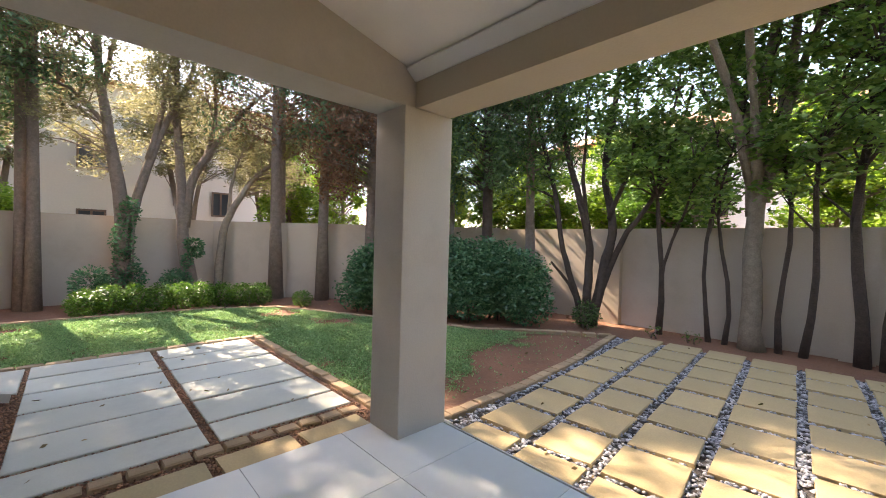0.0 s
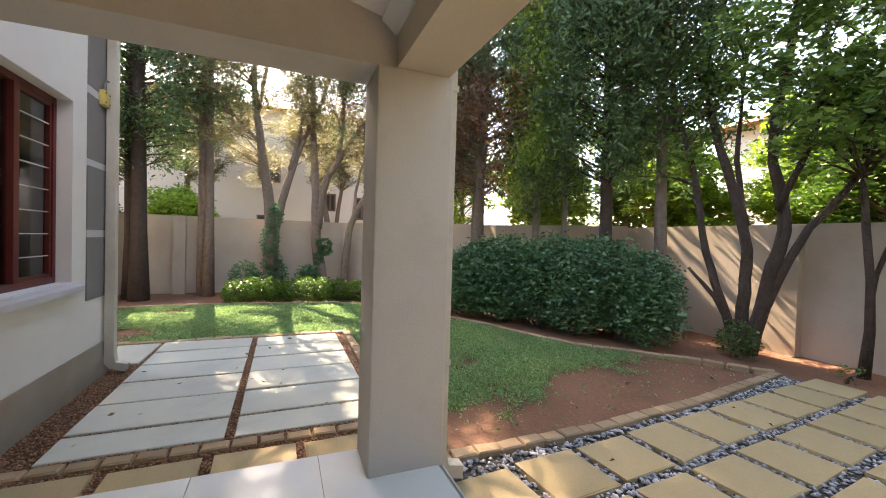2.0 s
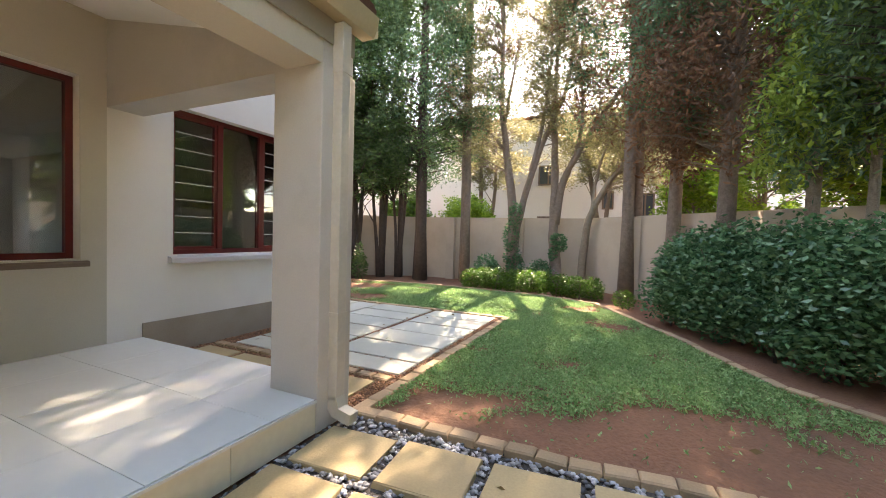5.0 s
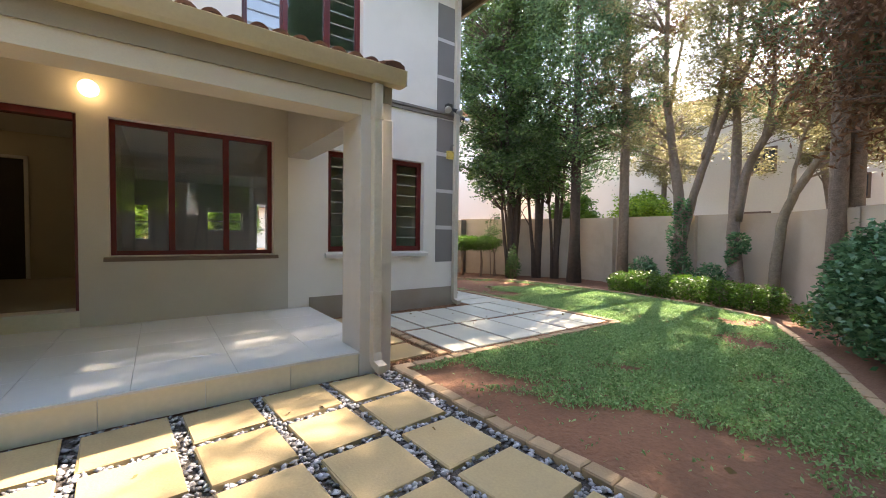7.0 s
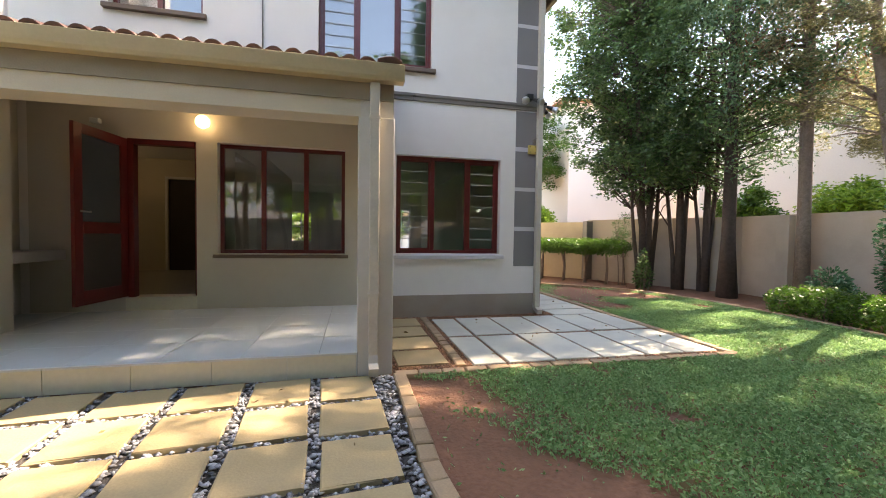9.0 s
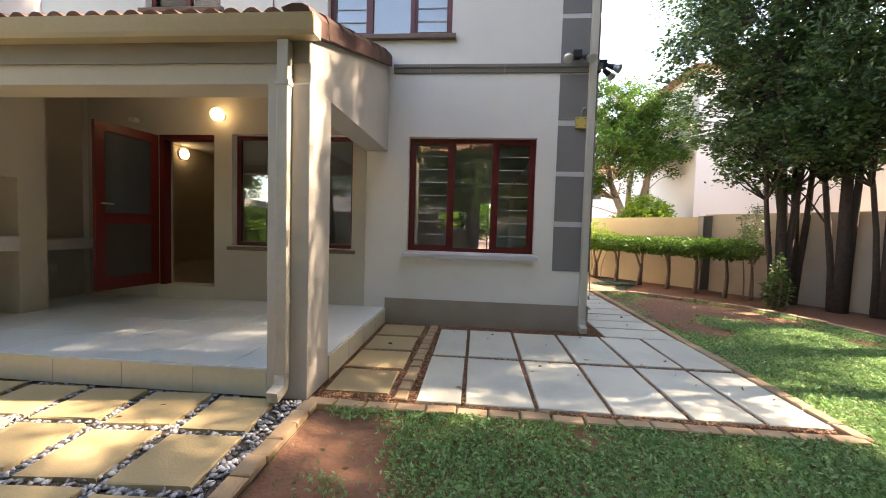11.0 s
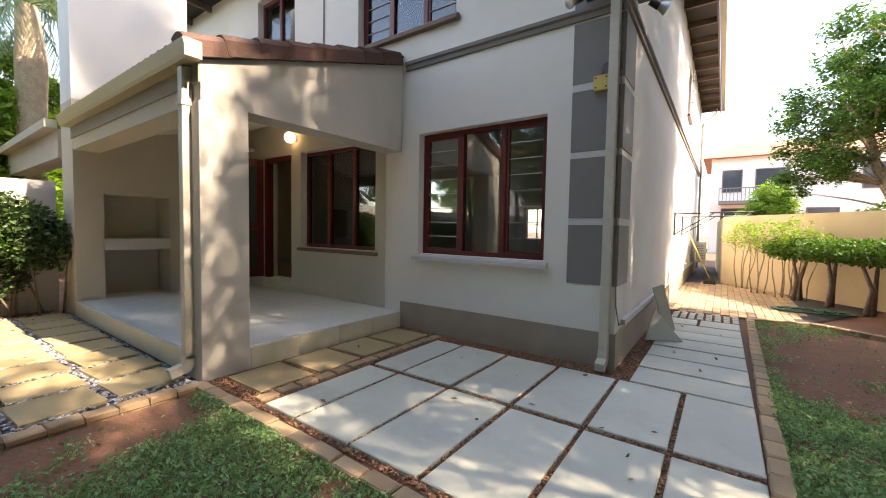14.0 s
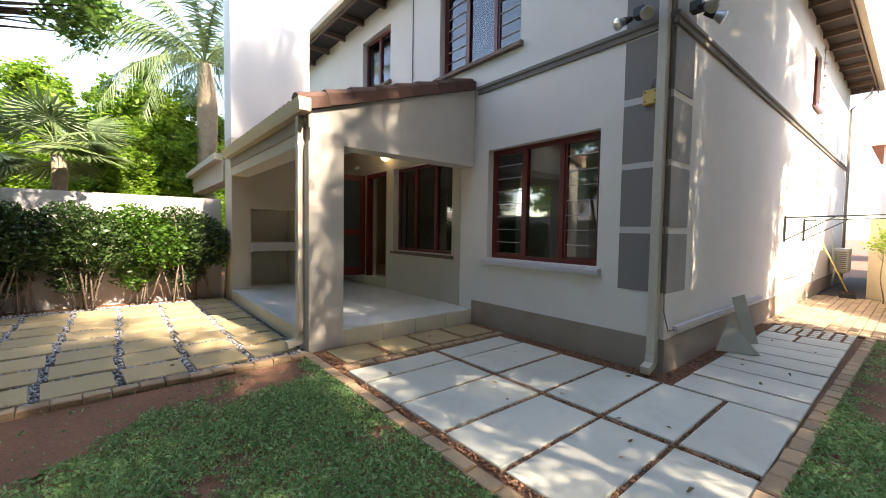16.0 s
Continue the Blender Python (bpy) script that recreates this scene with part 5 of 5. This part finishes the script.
for (x, y) in yslots:
    okp &= ~((np.abs(qx - x + 0.08 * (qy - y)) < 0.195) & (np.abs(qy - y - 0.08 * (qx - x)) < 0.215))
pebbles("pebbles", qx[okp], qy[okp], 0.004, 0.019, M_stonechip, "grey and white slate pebbles between the stepping slabs", 63)


def brick_run(parent, pts, length, width, height, z, seed, key, side=0.0):
    rng = random.Random(seed)
    for (x0, y0), (x1, y1) in zip(pts[:-1], pts[1:]):
        d = math.hypot(x1 - x0, y1 - y0)
        n = max(1, round(d / (length + 0.008)))
        a = math.degrees(math.atan2(y1 - y0, x1 - x0))
        for i in range(n):
            t = (i + 0.5) / n
            piece("brick", slab_mesh(key + str(rng.randrange(3)), length, width, height, M_brick, 0.009, 0.004), parent,
                  pose(x0 + (x1 - x0) * t, y0 + (y1 - y0) * t, z + rng.uniform(-0.005, 0.005), rng.uniform(-2, 2), rng.uniform(-1.5, 1.5), a + rng.uniform(-2, 2)))


edge_y = sheet("kerb_stepping", [(0.0, -0.10), (0.12, -0.10), (0.13, -1.5), (0.22, -2.7), (0.40, -3.9), (0.48, -4.4), (0.38, -4.4), (0.29, -3.9), (0.12, -2.7), (0.02, -1.5)][::-1], -0.006, M_gravelbed, "row of clay edging bricks along the stepping slabs")
brick_run(edge_y, YEDGE, 0.165, 0.105, 0.07, 0.035, 64, "brick_y")
edge_l = sheet("kerb_lawn", [(3.6, 5.7), (3.7, 5.9), (3.75, 5.8)], -0.012, M_gravelbed, "curved row of clay edging bricks around the lawn")
brick_run(edge_l, EDGE, 0.20, 0.09, 0.07, 0.045, 65, "brick_l")

G_POLY = [(0.02, -0.08), (3.62, -0.10), (3.72, 5.85), (2.58, 5.85), (2.58, 2.28), (0.02, 2.28)]
pave_g = sheet("pavement_slabs", G_POLY, -0.004, M_redbed, "paving of large pale concrete slabs with red gravel joints")
brick_run(pave_g, SEDGE, 0.20, 0.10, 0.07, 0.032, 66, "brick_g")
brick_run(pave_g, [(0.66, 0.0), (0.68, 2.2)], 0.155, 0.095, 0.06, 0.028, 67, "brick_d")
for k in range(4):
    piece("slab", slab_mesh("sand_slab_%d" % k, 0.405, 0.445, 0.05, M_yellow, 0.007, 0.006), pave_g, pose(0.31, 0.32 + k * 0.53, 0.02, 0, 0, 1.0) @ Matrix.Diagonal((1.2, 1.06, 1, 1)))
gs = []
xs_ = [0.765, 1.118, 1.638, 2.16, 2.67, 3.15, 3.60]
for i in range(len(xs_) - 1):
    for (a, b) in ((-0.015, 1.018), (1.052, 2.06)):
        if b > 2 and i >= 4:
            continue
        gs.append((xs_[i], xs_[i + 1], a, b))
gs += [(2.67, 3.15, 1.052, 2.06), (3.15, 3.60, 1.052, 2.06)]
for k in range(7):
    y = 2.07 + 0.455 * k
    gs += [(2.74, 3.60, y, y + 0.455)] if k < 6 else [(2.74, 3.12, y, y + 0.455), (3.12, 3.60, y, y + 0.455)]
for (a, b, c, d) in gs:
    me = slab_mesh("grey_%.2f_%.2f" % (b - a, d - c), b - a - 0.034, d - c - 0.03, 0.05, M_slab, 0.006)
    piece("slab", me, pave_g, pose((a + b) / 2, (c + d) / 2, 0.02 + prng.uniform(-0.003, 0.003), prng.uniform(-0.3, 0.3), prng.uniform(-0.3, 0.3), prng.uniform(-0.4, 0.4)))
for i in range(8):
    for j in range(4):
        piece("grass_block", slab_mesh("grass_block", 0.075, 0.11, 0.05, M_slab, 0.006), pave_g, pose(2.80 + i * 0.107, 5.34 + j * 0.14 + (0.03 if i % 2 else 0), 0.02))
nq = 75000
qx, qy = rs.uniform(0.02, 3.7, nq), rs.uniform(-0.1, 5.8, nq)
okp = inside(G_POLY, qx, qy)
for (a, b, c, d) in gs:
    okp &= ~((qx > a + 0.02) & (qx < b - 0.02) & (qy > c + 0.02) & (qy < d - 0.02))
for k in range(4):
    okp &= ~((np.abs(qx - 0.31) < 0.235) & (np.abs(qy - 0.32 - k * 0.53) < 0.23))
okp &= ~((np.abs(qx - 0.67) < 0.045)) & ~(qx > 3.56) & ~(qy < -0.05)
pebbles("joint_gravel", qx[okp], qy[okp], 0.007, 0.011, M_chipwood, "red-brown gravel in the joints of the paving", 68)

# clay pavers in the side passage
pass_p = sheet("pavement_passage", [(2.6, 5.86), (4.3, 5.98), (5.6, 8.2), (3.35, 10.95), (3.15, 16.9), (2.6, 16.9)], -0.002, M_gravelbed, "clay brick paving in the side passage")
for i in range(17):
    for j in range(21):
        x, y = 2.64 + i * 0.112, 5.95 + j * 0.222 + (0.111 if i % 2 else 0)
        if y - 5.9 > 0 and x < 4.2 + (y - 6) * 0.35 and x + 0.84 * y < 12.4:
            piece("brick", slab_mesh("pass_brick%d" % ((i + j) % 3), 0.104, 0.214, 0.05, M_brick, 0.005, 0.003), pass_p, pose(x, y, 0.012 + prng.uniform(-0.003, 0.003)))

# ---- small things on the house ----
def floodlight(x, y, z, aim, name="floodlight"):
    root = empty(name, x, y, z)
    tagged(root, "black twin floodlight with glass bowls on the house corner", "floodlight", "floodlights on the house corner")
    bm = bmesh.new()
    add_box(bm, x - 0.05, x + 0.05, y - 0.05, y + 0.05, z + 0.06, z + 0.15, 0.008)
    part("junction_box", bm, M_black, root)
    for k in (-1, 1):
        d = Vector((aim[0] + 0.5 * k * aim[1], aim[1] - 0.5 * k * aim[0], -0.55)).normalized()
        c = Vector((x, y, z + 0.06)) + Vector((aim[0], aim[1], 0)) * 0.05 + Vector((aim[1], -aim[0], 0)) * 0.075 * k
        q = d.to_track_quat("Z", "Y").to_matrix().to_4x4()
        bm = bmesh.new()
        bmesh.ops.create_cone(bm, cap_ends=True, segments=16, radius1=0.025, radius2=0.038, depth=0.09, matrix=Matrix.Translation(c + d * 0.03) @ q)
        l = part("lamp_holder", bm, M_black, root)
        bm = bmesh.new()
        bmesh.ops.create_cone(bm, cap_ends=True, segments=20, radius1=0.032, radius2=0.058, depth=0.08, matrix=Matrix.Translation(c + d * 0.11) @ q)
        bmesh.ops.create_uvsphere(bm, u_segments=16, v_segments=8, radius=0.058, matrix=Matrix.Translation(c + d * 0.145) @ q @ Matrix.Diagonal((1, 1, 0.35, 1)))
        part("bulb", bm, M_metal, root, "silvered reflector bulb")
    return root


floodlight(XC - 0.28, YW - 0.10, 3.28, (0.0, -1.0))
floodlight(XC + 0.10, YW + 0.18, 3.28, (1.0, 0.0))
jb = empty("wall_box", 2.40, YW - 0.03, 2.60)
tagged(jb, "small yellow weathered box with a cable on the corner", "junction box")
box("body", 2.33, 2.46, YW - 0.055, YW - 0.012, 2.535, 2.67, M_yellowbox, jb, "", 0.006)
for sx in (2.345, 2.435):
    for sz in (2.555, 2.64):
        box("screw", sx, sx + 0.012, YW - 0.06, YW - 0.055, sz, sz + 0.012, M_black, jb)
tube("conduit", [(2.40, YW - 0.035, 2.67), (2.40, YW - 0.035, 2.74), (2.42, YW - 0.035, 2.775), (2.50, YW - 0.035, 2.79)], [0.012] * 4, M_quoin, jb)
tube("wall_cable", [(-1.55, YW - 0.012, 3.5), (-1.55, YW - 0.012, 5.4)], [0.008] * 2, M_mould)
tagged(bpy.data.objects["wall_cable"], "thin grey cable running up the upper wall", "cable")

# skirting trunking and cut slabs leaning on the side wall
tk = prism("cable_trunking", [(2.60, 0.40), (2.64, 0.40), (2.64, 0.45), (2.60, 0.45)], "y", YW + 0.15, 5.6, M_sill)
tagged(tk, "pale plastic trunking along the top of the plinth", "trunking")
off1 = prism("offcut_slab", [(0.0, 0.0), (0.40, 0.0), (0.35, 0.06), (0.12, 0.36)], "y", -0.018, 0.018, M_slab)
off1.matrix_basis = pose(2.66, 3.54, 0.028, -16, 0, 24)
tagged(off1, "triangular grey slab offcut leaning beside the house wall", "slab")
off2 = prism("offcut_slab", [(0.0, 0.0), (0.14, 0.0), (0.125, 0.58), (0.0, 0.56)], "y", -0.018, 0.018, M_slab)
off2.matrix_basis = pose(2.79, 4.08, 0.028, -8, -12, 30)
tagged(off2, "tall grey slab offcut leaning on the house wall", "slab")

# folding clothes line on the side wall
cl = empty("clothes_line", 2.6, 7.1, 1.5)
tagged(cl, "green steel fold-out clothes line on the side wall", "clothes line")
for yk in (7.05, 8.75):
    box("wall_bracket", 2.585, 2.61, yk, yk + 0.04, 1.22, 1.66, M_steel, cl)
for y in (7.07, 8.77):
    tube("arm", [(2.6, y, 1.63), (3.75, y, 1.66)], [0.012] * 2, M_steel, cl)
    tube("strut", [(2.6, y, 1.25), (3.2, y, 1.64)], [0.01] * 2, M_steel, cl)
for k in range(6):
    x = 2.8 + k * 0.18
    tube("line", [(x, 7.07, 1.65), (x, 7.9, 1.635), (x, 8.77, 1.65)], [0.003] * 3, M_plastic, cl, "", 5)
tube("front_bar", [(3.75, 7.07, 1.66), (3.75, 8.77, 1.66)], [0.012] * 2, M_steel, cl)

# air conditioner
ac = empty("air_conditioner", 2.78, 12.6, 0.5)
tagged(ac, "white outdoor air conditioner unit on wall brackets", "air conditioner")
box("body", 2.62, 2.94, 12.3, 13.05, 0.47, 1.03, M_plastic, ac, "", 0.015)
for k in range(9):
    box("grille_slat", 2.65, 2.91, 12.285, 12.299, 0.53 + k * 0.05, 0.548 + k * 0.05, M_quoin, ac)
for yk in (12.4, 12.9):
    box("bracket", 2.585, 2.94, yk, yk + 0.03, 0.42, 0.47, M_plastic, ac)
tube("pipe", [(2.62, 12.3, 1.7), (2.66, 12.25, 1.1), (2.72, 12.2, 0.45), (2.68, 12.25, 0.1)], [0.02] * 4, M_plastic, ac)

# broom leaning on the side wall
bro = empty("broom", 3.1, 10.4, 0.0)
tagged(bro, "yellow-handled broom with dark bristles leaning on the wall", "broom")
tube("handle", [(3.12, 10.38, 0.14), (2.88, 10.45, 0.7), (2.6, 10.52, 1.32)], [0.013] * 3, M_yellowbox, bro, "yellow painted handle")
prism("head", [(3.0, 0.1), (3.24, 0.1), (3.2, 0.16), (3.04, 0.16)], "y", 10.35, 10.41, M_barkdark, bro)
prism("bristles", [(2.99, 0.012), (3.25, 0.012), (3.24, 0.1), (3.0, 0.1)], "y", 10.34, 10.42, M_black, bro)

# cable with clips up the side wall
cab = empty("clipped_cable", XC, 10.1, 0.3)
tagged(cab, "pale cable strip with many clips up the side wall", "cable")
box("strip", XC + 0.002, XC + 0.014, 10.08, 10.11, 0.36, 5.35, M_bar, cab)
for k in range(20):
    z = 0.5 + k * 0.25
    if abs(z - 3.26) > 0.1:
        box("clip", XC + 0.002, XC + 0.05, 10.03, 10.18, z, z + 0.02, M_sill, cab)

# hose on the paving
hose_pts = []
for i in range(90):
    a = i * 0.42
    hose_pts.append((4.35 + math.cos(a) * (0.35 + 0.10 * math.sin(i * 0.7)) + i * 0.004, 7.2 + math.sin(a) * (0.22 + 0.05 * math.cos(i * 1.1)), 0.03 + 0.012 * (i % 5) / 5))
tagged(tube("garden_hose", hose_pts, [0.012] * 90, M_hose, None, "", 6), "coiled green garden hose on the brick paving", "hose")

# side wall vent rungs and back downpipe
dp3 = empty("downpipe", XC + 0.05, YS - 0.1, 0)
tagged(dp3, "pale downpipe at the back corner of the house", "downpipe")
tube("pipe", [(XC + 0.45, YS - 0.2, 5.5), (XC + 0.42, YS - 0.2, 5.3), (XC + 0.06, YS - 0.2, 4.95), (XC + 0.06, YS - 0.2, 0.1)], [0.04] * 4, M_pipe, dp3)

# ---- beyond the walls ----
def far_house(name, label, x0, x1, y0, y1, h, wins, roof_h=1.6, mat=None, face="x0", win_mat=None, roof_mat=None):
    root = empty(name, (x0 + x1) / 2, (y0 + y1) / 2, 0)
    tagged(root, label, "house")
    box("wall", x0, x1, y0, y1, -0.1, h, mat or M_far, root)
    o = 0.5
    xm, ym = (x0 + x1) / 2, (y0 + y1) / 2
    if x1 - x0 > y1 - y0:
        vs = [(x0 - o, y0 - o, h), (x1 + o, y0 - o, h), (x1 + o, y1 + o, h), (x0 - o, y1 + o, h), (x0 + 1.5, ym, h + roof_h), (x1 - 1.5, ym, h + roof_h)]
        fs = [(0, 1, 5, 4), (1, 2, 5), (2, 3, 4, 5), (3, 0, 4), (3, 2, 1, 0)]
    else:
        vs = [(x0 - o, y0 - o, h), (x1 + o, y0 - o, h), (x1 + o, y1 + o, h), (x0 - o, y1 + o, h), (xm, y0 + 1.5, h + roof_h), (xm, y1 - 1.5, h + roof_h)]
        fs = [(0, 1, 4), (1, 2, 5, 4), (2, 3, 5), (3, 0, 4, 5), (3, 2, 1, 0)]
    raw("roof", vs, fs, roof_mat or M_rooftile, root)
    for (u0, u1, z0, z1) in wins:
        if face == "x0":
            w = box("window", x0 - 0.02, x0 - 0.004, u0, u1, z0, z1, M_darkglass, root)
            boxes("frame", [(x0 - 0.05, x0 - 0.02, u0 - 0.06, u0, z0 - 0.06, z1 + 0.06), (x0 - 0.05, x0 - 0.02, u1, u1 + 0.06, z0 - 0.06, z1 + 0.06), (x0 - 0.05, x0 - 0.02, u0, u1, z1, z1 + 0.06), (x0 - 0.05, x0 - 0.02, u0, u1, z0 - 0.06, z0), (x0 - 0.04, x0 - 0.02, (u0 + u1) / 2 - 0.03, (u0 + u1) / 2 + 0.03, z0, z1)], win_mat or M_brownsill, w)
        else:
            y = y0 if face == "y0" else y1
            s = -1 if face == "y0" else 1
            a, b = sorted((y + s * 0.004, y + s * 0.02))
            c, d = sorted((y + s * 0.02, y + s * 0.05))
            w = box("window", u0, u1, a, b, z0, z1, M_darkglass, root)
            boxes("frame", [(u0 - 0.06, u0, c, d, z0 - 0.06, z1 + 0.06), (u1, u1 + 0.06, c, d, z0 - 0.06, z1 + 0.06), (u0, u1, c, d, z1, z1 + 0.06), (u0, u1, c, d, z0 - 0.06, z0)], win_mat or M_brownsill, w)
    return root


far_house("neighbour_house", "white two-storey neighbour house behind the olive trees", 14.5, 24.0, -8.0, 11.0, 6.2, [(-2.6, -2.1, 2.2, 3.0), (-1.2, -0.9, 2.5, 3.1), (0.9, 1.6, 3.5, 4.2), (-4.5, -3.6, 3.6, 4.8), (1.0, 1.6, 1.7, 2.1)])
far_house("neighbour_house", "cream two-storey neighbour house behind the tree clump", 9.3, 20.0, 13.0, 21.0, 7.5, [(15.0, 15.5, 1.9, 2.3), (17.0, 17.6, 3.0, 3.9)])
far_house("neighbour_house", "cream neighbour house with red tiled roof beyond the south wall", -8.0, 6.0, -19.0, -12.0, 5.0, [(-4.0, -2.8, 2.4, 3.6), (0.5, 1.7, 2.4, 3.6), (3.0, 3.8, 2.4, 3.6)], face="y1")
fh = far_house("neighbour_house", "white gabled neighbour house with orange roof and balconies", 2.5, 14.0, 32.0, 40.0, 6.5, [(3.2, 4.2, 4.2, 5.6), (5.0, 6.6, 4.2, 5.6), (3.2, 5.0, 1.4, 3.0), (7.6, 9.0, 1.4, 3.0), (10.0, 11.5, 4.2, 5.6)], face="y0")
boxes("balcony", [(3.0, 7.0, 30.8, 32.0, 3.3, 3.5), (3.0, 7.0, 30.8, 30.86, 4.3, 4.36)] + [(3.0 + 0.2 * k, 3.03 + 0.2 * k, 30.8, 30.84, 3.5, 4.3) for k in range(20)], M_quoin, fh)
nb = boxes("neighbour_patio", [(-8.5, -4.45, -0.06, 0.24, 2.2, 2.6), (-8.5, -4.45, -0.2, -0.06, 2.6, 2.72)], M_patio)
tagged(nb, "beam and gutter of the neighbour's patio beyond the chimney", "patio")

# trees beyond
for k, (x, y, h) in enumerate([(12.8, 3.4, 6.4), (12.6, -0.9, 6.2), (12.2, -3.2, 5.6)]):
    tree("large hazy yellow-green tree with fine leaves beyond the wall", x, y, [(0, 0, 0.5, 0.5, h * 0.85, 0.14, 0.12), (0, 0, -0.3, -0.7, h * 0.8, 0.11, 0.12)],
         [(0, 0, h * 0.62, 1.0, 1.3, 0.9), (0.1, 0.5, h * 0.8, 1.1, 1.3, 1.1), (0, -0.6, h * 0.85, 1.0, 1.2, 0.9)], L_olive, M_bark, 120, 210, 0.085, 170 + k, 0.45, group="yellow-green trees beyond the garden wall", aspect=0.35)
tree("large feathery green tree with orange-brown limbs beyond the wall", 7.6, 14.2, [(0, 0, -1.3, 0.4, 5.5, 0.22, 0.2), (0, 0, 0.7, 0.3, 6.0, 0.2, 0.2), (0, 0, -0.3, 0.6, 6.5, 0.16, 0.2)],
     [(-1.2, 0, 4.6, 2.0, 2.0, 1.5), (0.5, 0, 5.2, 2.0, 2.0, 1.6), (-2.0, 0, 3.2, 1.0, 1.4, 0.8), (-0.6, 0, 6.6, 1.8, 1.8, 1.0)], L_hedge, M_palmbark, 300, 210, 0.10, 121, 0.55)
for k, (x, y, h) in enumerate([(10.6, 5.5, 2.7), (11.2, 3.4, 2.7), (10.8, -3.6, 4.4), (7.4, -6.0, 6.4), (9.2, -4.6, 6.2), (5.7, -5.3, 4.4), (5.4, -7.6, 5.0), (2.0, -8.5, 4.4), (3.6, -7.2, 3.9), (0.4, -7.3, 3.8), (-2.0, -8.4, 4.6), (-5.6, -7.2, 6.4), (-7.4, -5.2, 6.0), (-2.4, 16.4, 3.2), (-0.6, 16.8, 2.9), (1.0, 16.9, 3.0), (5.0, 21.0, 3.6), (7.2, 12.4, 2.6)]):
    tree("bright green garden tree beyond the boundary wall", x, y, [(0, 0, 0.2, 0.1, h * 0.8, 0.08, 0.1), (0, 0, -0.4, 0.2, h * 0.7, 0.06, 0.1)],
         [(0, 0, h * 0.55, 1.1, 1.1, h * 0.32), (0.2, 0.2, h * 0.8, 0.8, 0.8, h * 0.22)], L_bright if k % 3 else L_hedge, M_bark, 170, 130, 0.10, 130 + k, 0.38, group="garden trees beyond the wall")


def palm(label, x, y, h, n, length, seed, fan=False):
    """A palm: feather fronds with many narrow leaflets, or fan leaves of radiating blades on stalks."""
    rng = random.Random(seed)
    root = empty("palm_tree", x, y, 0)
    tagged(root, label, "palm")
    s = 0.5 if fan else 1.0
    tube("trunk", [(x, y, -0.05), (x + 0.05, y, h * 0.4), (x, y + 0.05, h * 0.8), (x, y, h)], [0.3 * s, 0.22 * s, 0.27 * s, 0.18 * s], M_palmbark, root, "", 12)
    for k in range(n):
        a = k * 2.399 + rng.uniform(-0.2, 0.2)
        el = rng.uniform(-0.5, 1.2) if fan else rng.uniform(-0.1, 1.25)
        L = length * rng.uniform(0.8, 1.15)
        vs, fs, pts = [], [], []
        p = Vector((x, y, h))
        d = Vector((math.cos(a) * math.cos(el), math.sin(a) * math.cos(el), math.sin(el)))
        side = Vector((-math.sin(a), math.cos(a), 0))
        steps = 12 if fan else 46
        for i in range(steps):
            t = i / (steps - 1)
            pts.append(tuple(p))
            if not fan and t > 0.1:
                for sg in (-1, 1):
                    w = 0.62 * math.sin(math.pi * min(1, 0.1 + t * 0.85)) + 0.1
                    tip = p + side * sg * w * rng.uniform(0.35, 0.6) + d * w * 0.6 + Vector((0, 0, -w * rng.uniform(0.3, 0.9)))
                    o = len(vs)
                    vs += [tuple(p - d * 0.026), tuple(p + d * 0.026), tuple(tip)]
                    fs.append((o, o + 1, o + 2))
            d = (d + Vector((0, 0, -0.035 if not fan else -0.05))).normalized()
            p = p + d * (L * (0.55 if fan else 1.0) / steps)
        if fan:
            up = side.cross(d).normalized()
            for b in range(22):
                ang = (b / 21 - 0.5) * 4.2
                tip = p + (d * math.cos(ang) + side * math.sin(ang)) * L * 0.5 * rng.uniform(0.85, 1.1) + Vector((0, 0, -0.10 * L * abs(ang)))
                e = (side * math.cos(ang) - d * math.sin(ang)) * 0.035
                mid = p.lerp(tip, 0.55) + up * 0.02
                o = len(vs)
                vs += [tuple(p), tuple(mid - e), tuple(tip), tuple(mid + e)]
                fs.append((o, o + 1, o + 2, o + 3))
        f = raw("frond", vs, fs, L_palm, root)
        tv, tf = tube_data(pts, [0.02 * (1 - 0.8 * i / (steps - 1)) for i in range(steps)], 4)
        raw("stalk", tv, tf, L_palm, f)
    return root


palm("tall feather palm with drooping grey-green fronds", -9.0, 0.35, 5.9, 40, 3.4, 151)
palm("low fan palm with wide green leaves", -7.6, -2.6, 3.0, 26, 1.5, 152, True)
for k, (x, y, h) in enumerate([(-10.2, -1.9, 5.4), (-10.0, -0.9, 6.0), (-10.4, 0.0, 5.6), (-11.0, 1.0, 5.2), (-11.5, -3.2, 6.2), (-11.0, -4.4, 6.0), (-9.4, -0.4, 4.4), (-9.2, -1.5, 4.2), (-12.0, 2.4, 6.0)]):
    tree("bright green dense conical garden tree", x, y, [(0, 0, 0, 0, h * 0.9, 0.1, 0.05)], [(0, 0, h * 0.35, 1.1, 1.1, h * 0.35), (0, 0, h * 0.68, 0.7, 0.7, h * 0.3)], L_bright, M_bark, 240, 170, 0.13, 160 + k, 0.42, group="bright garden trees beyond the white wall")
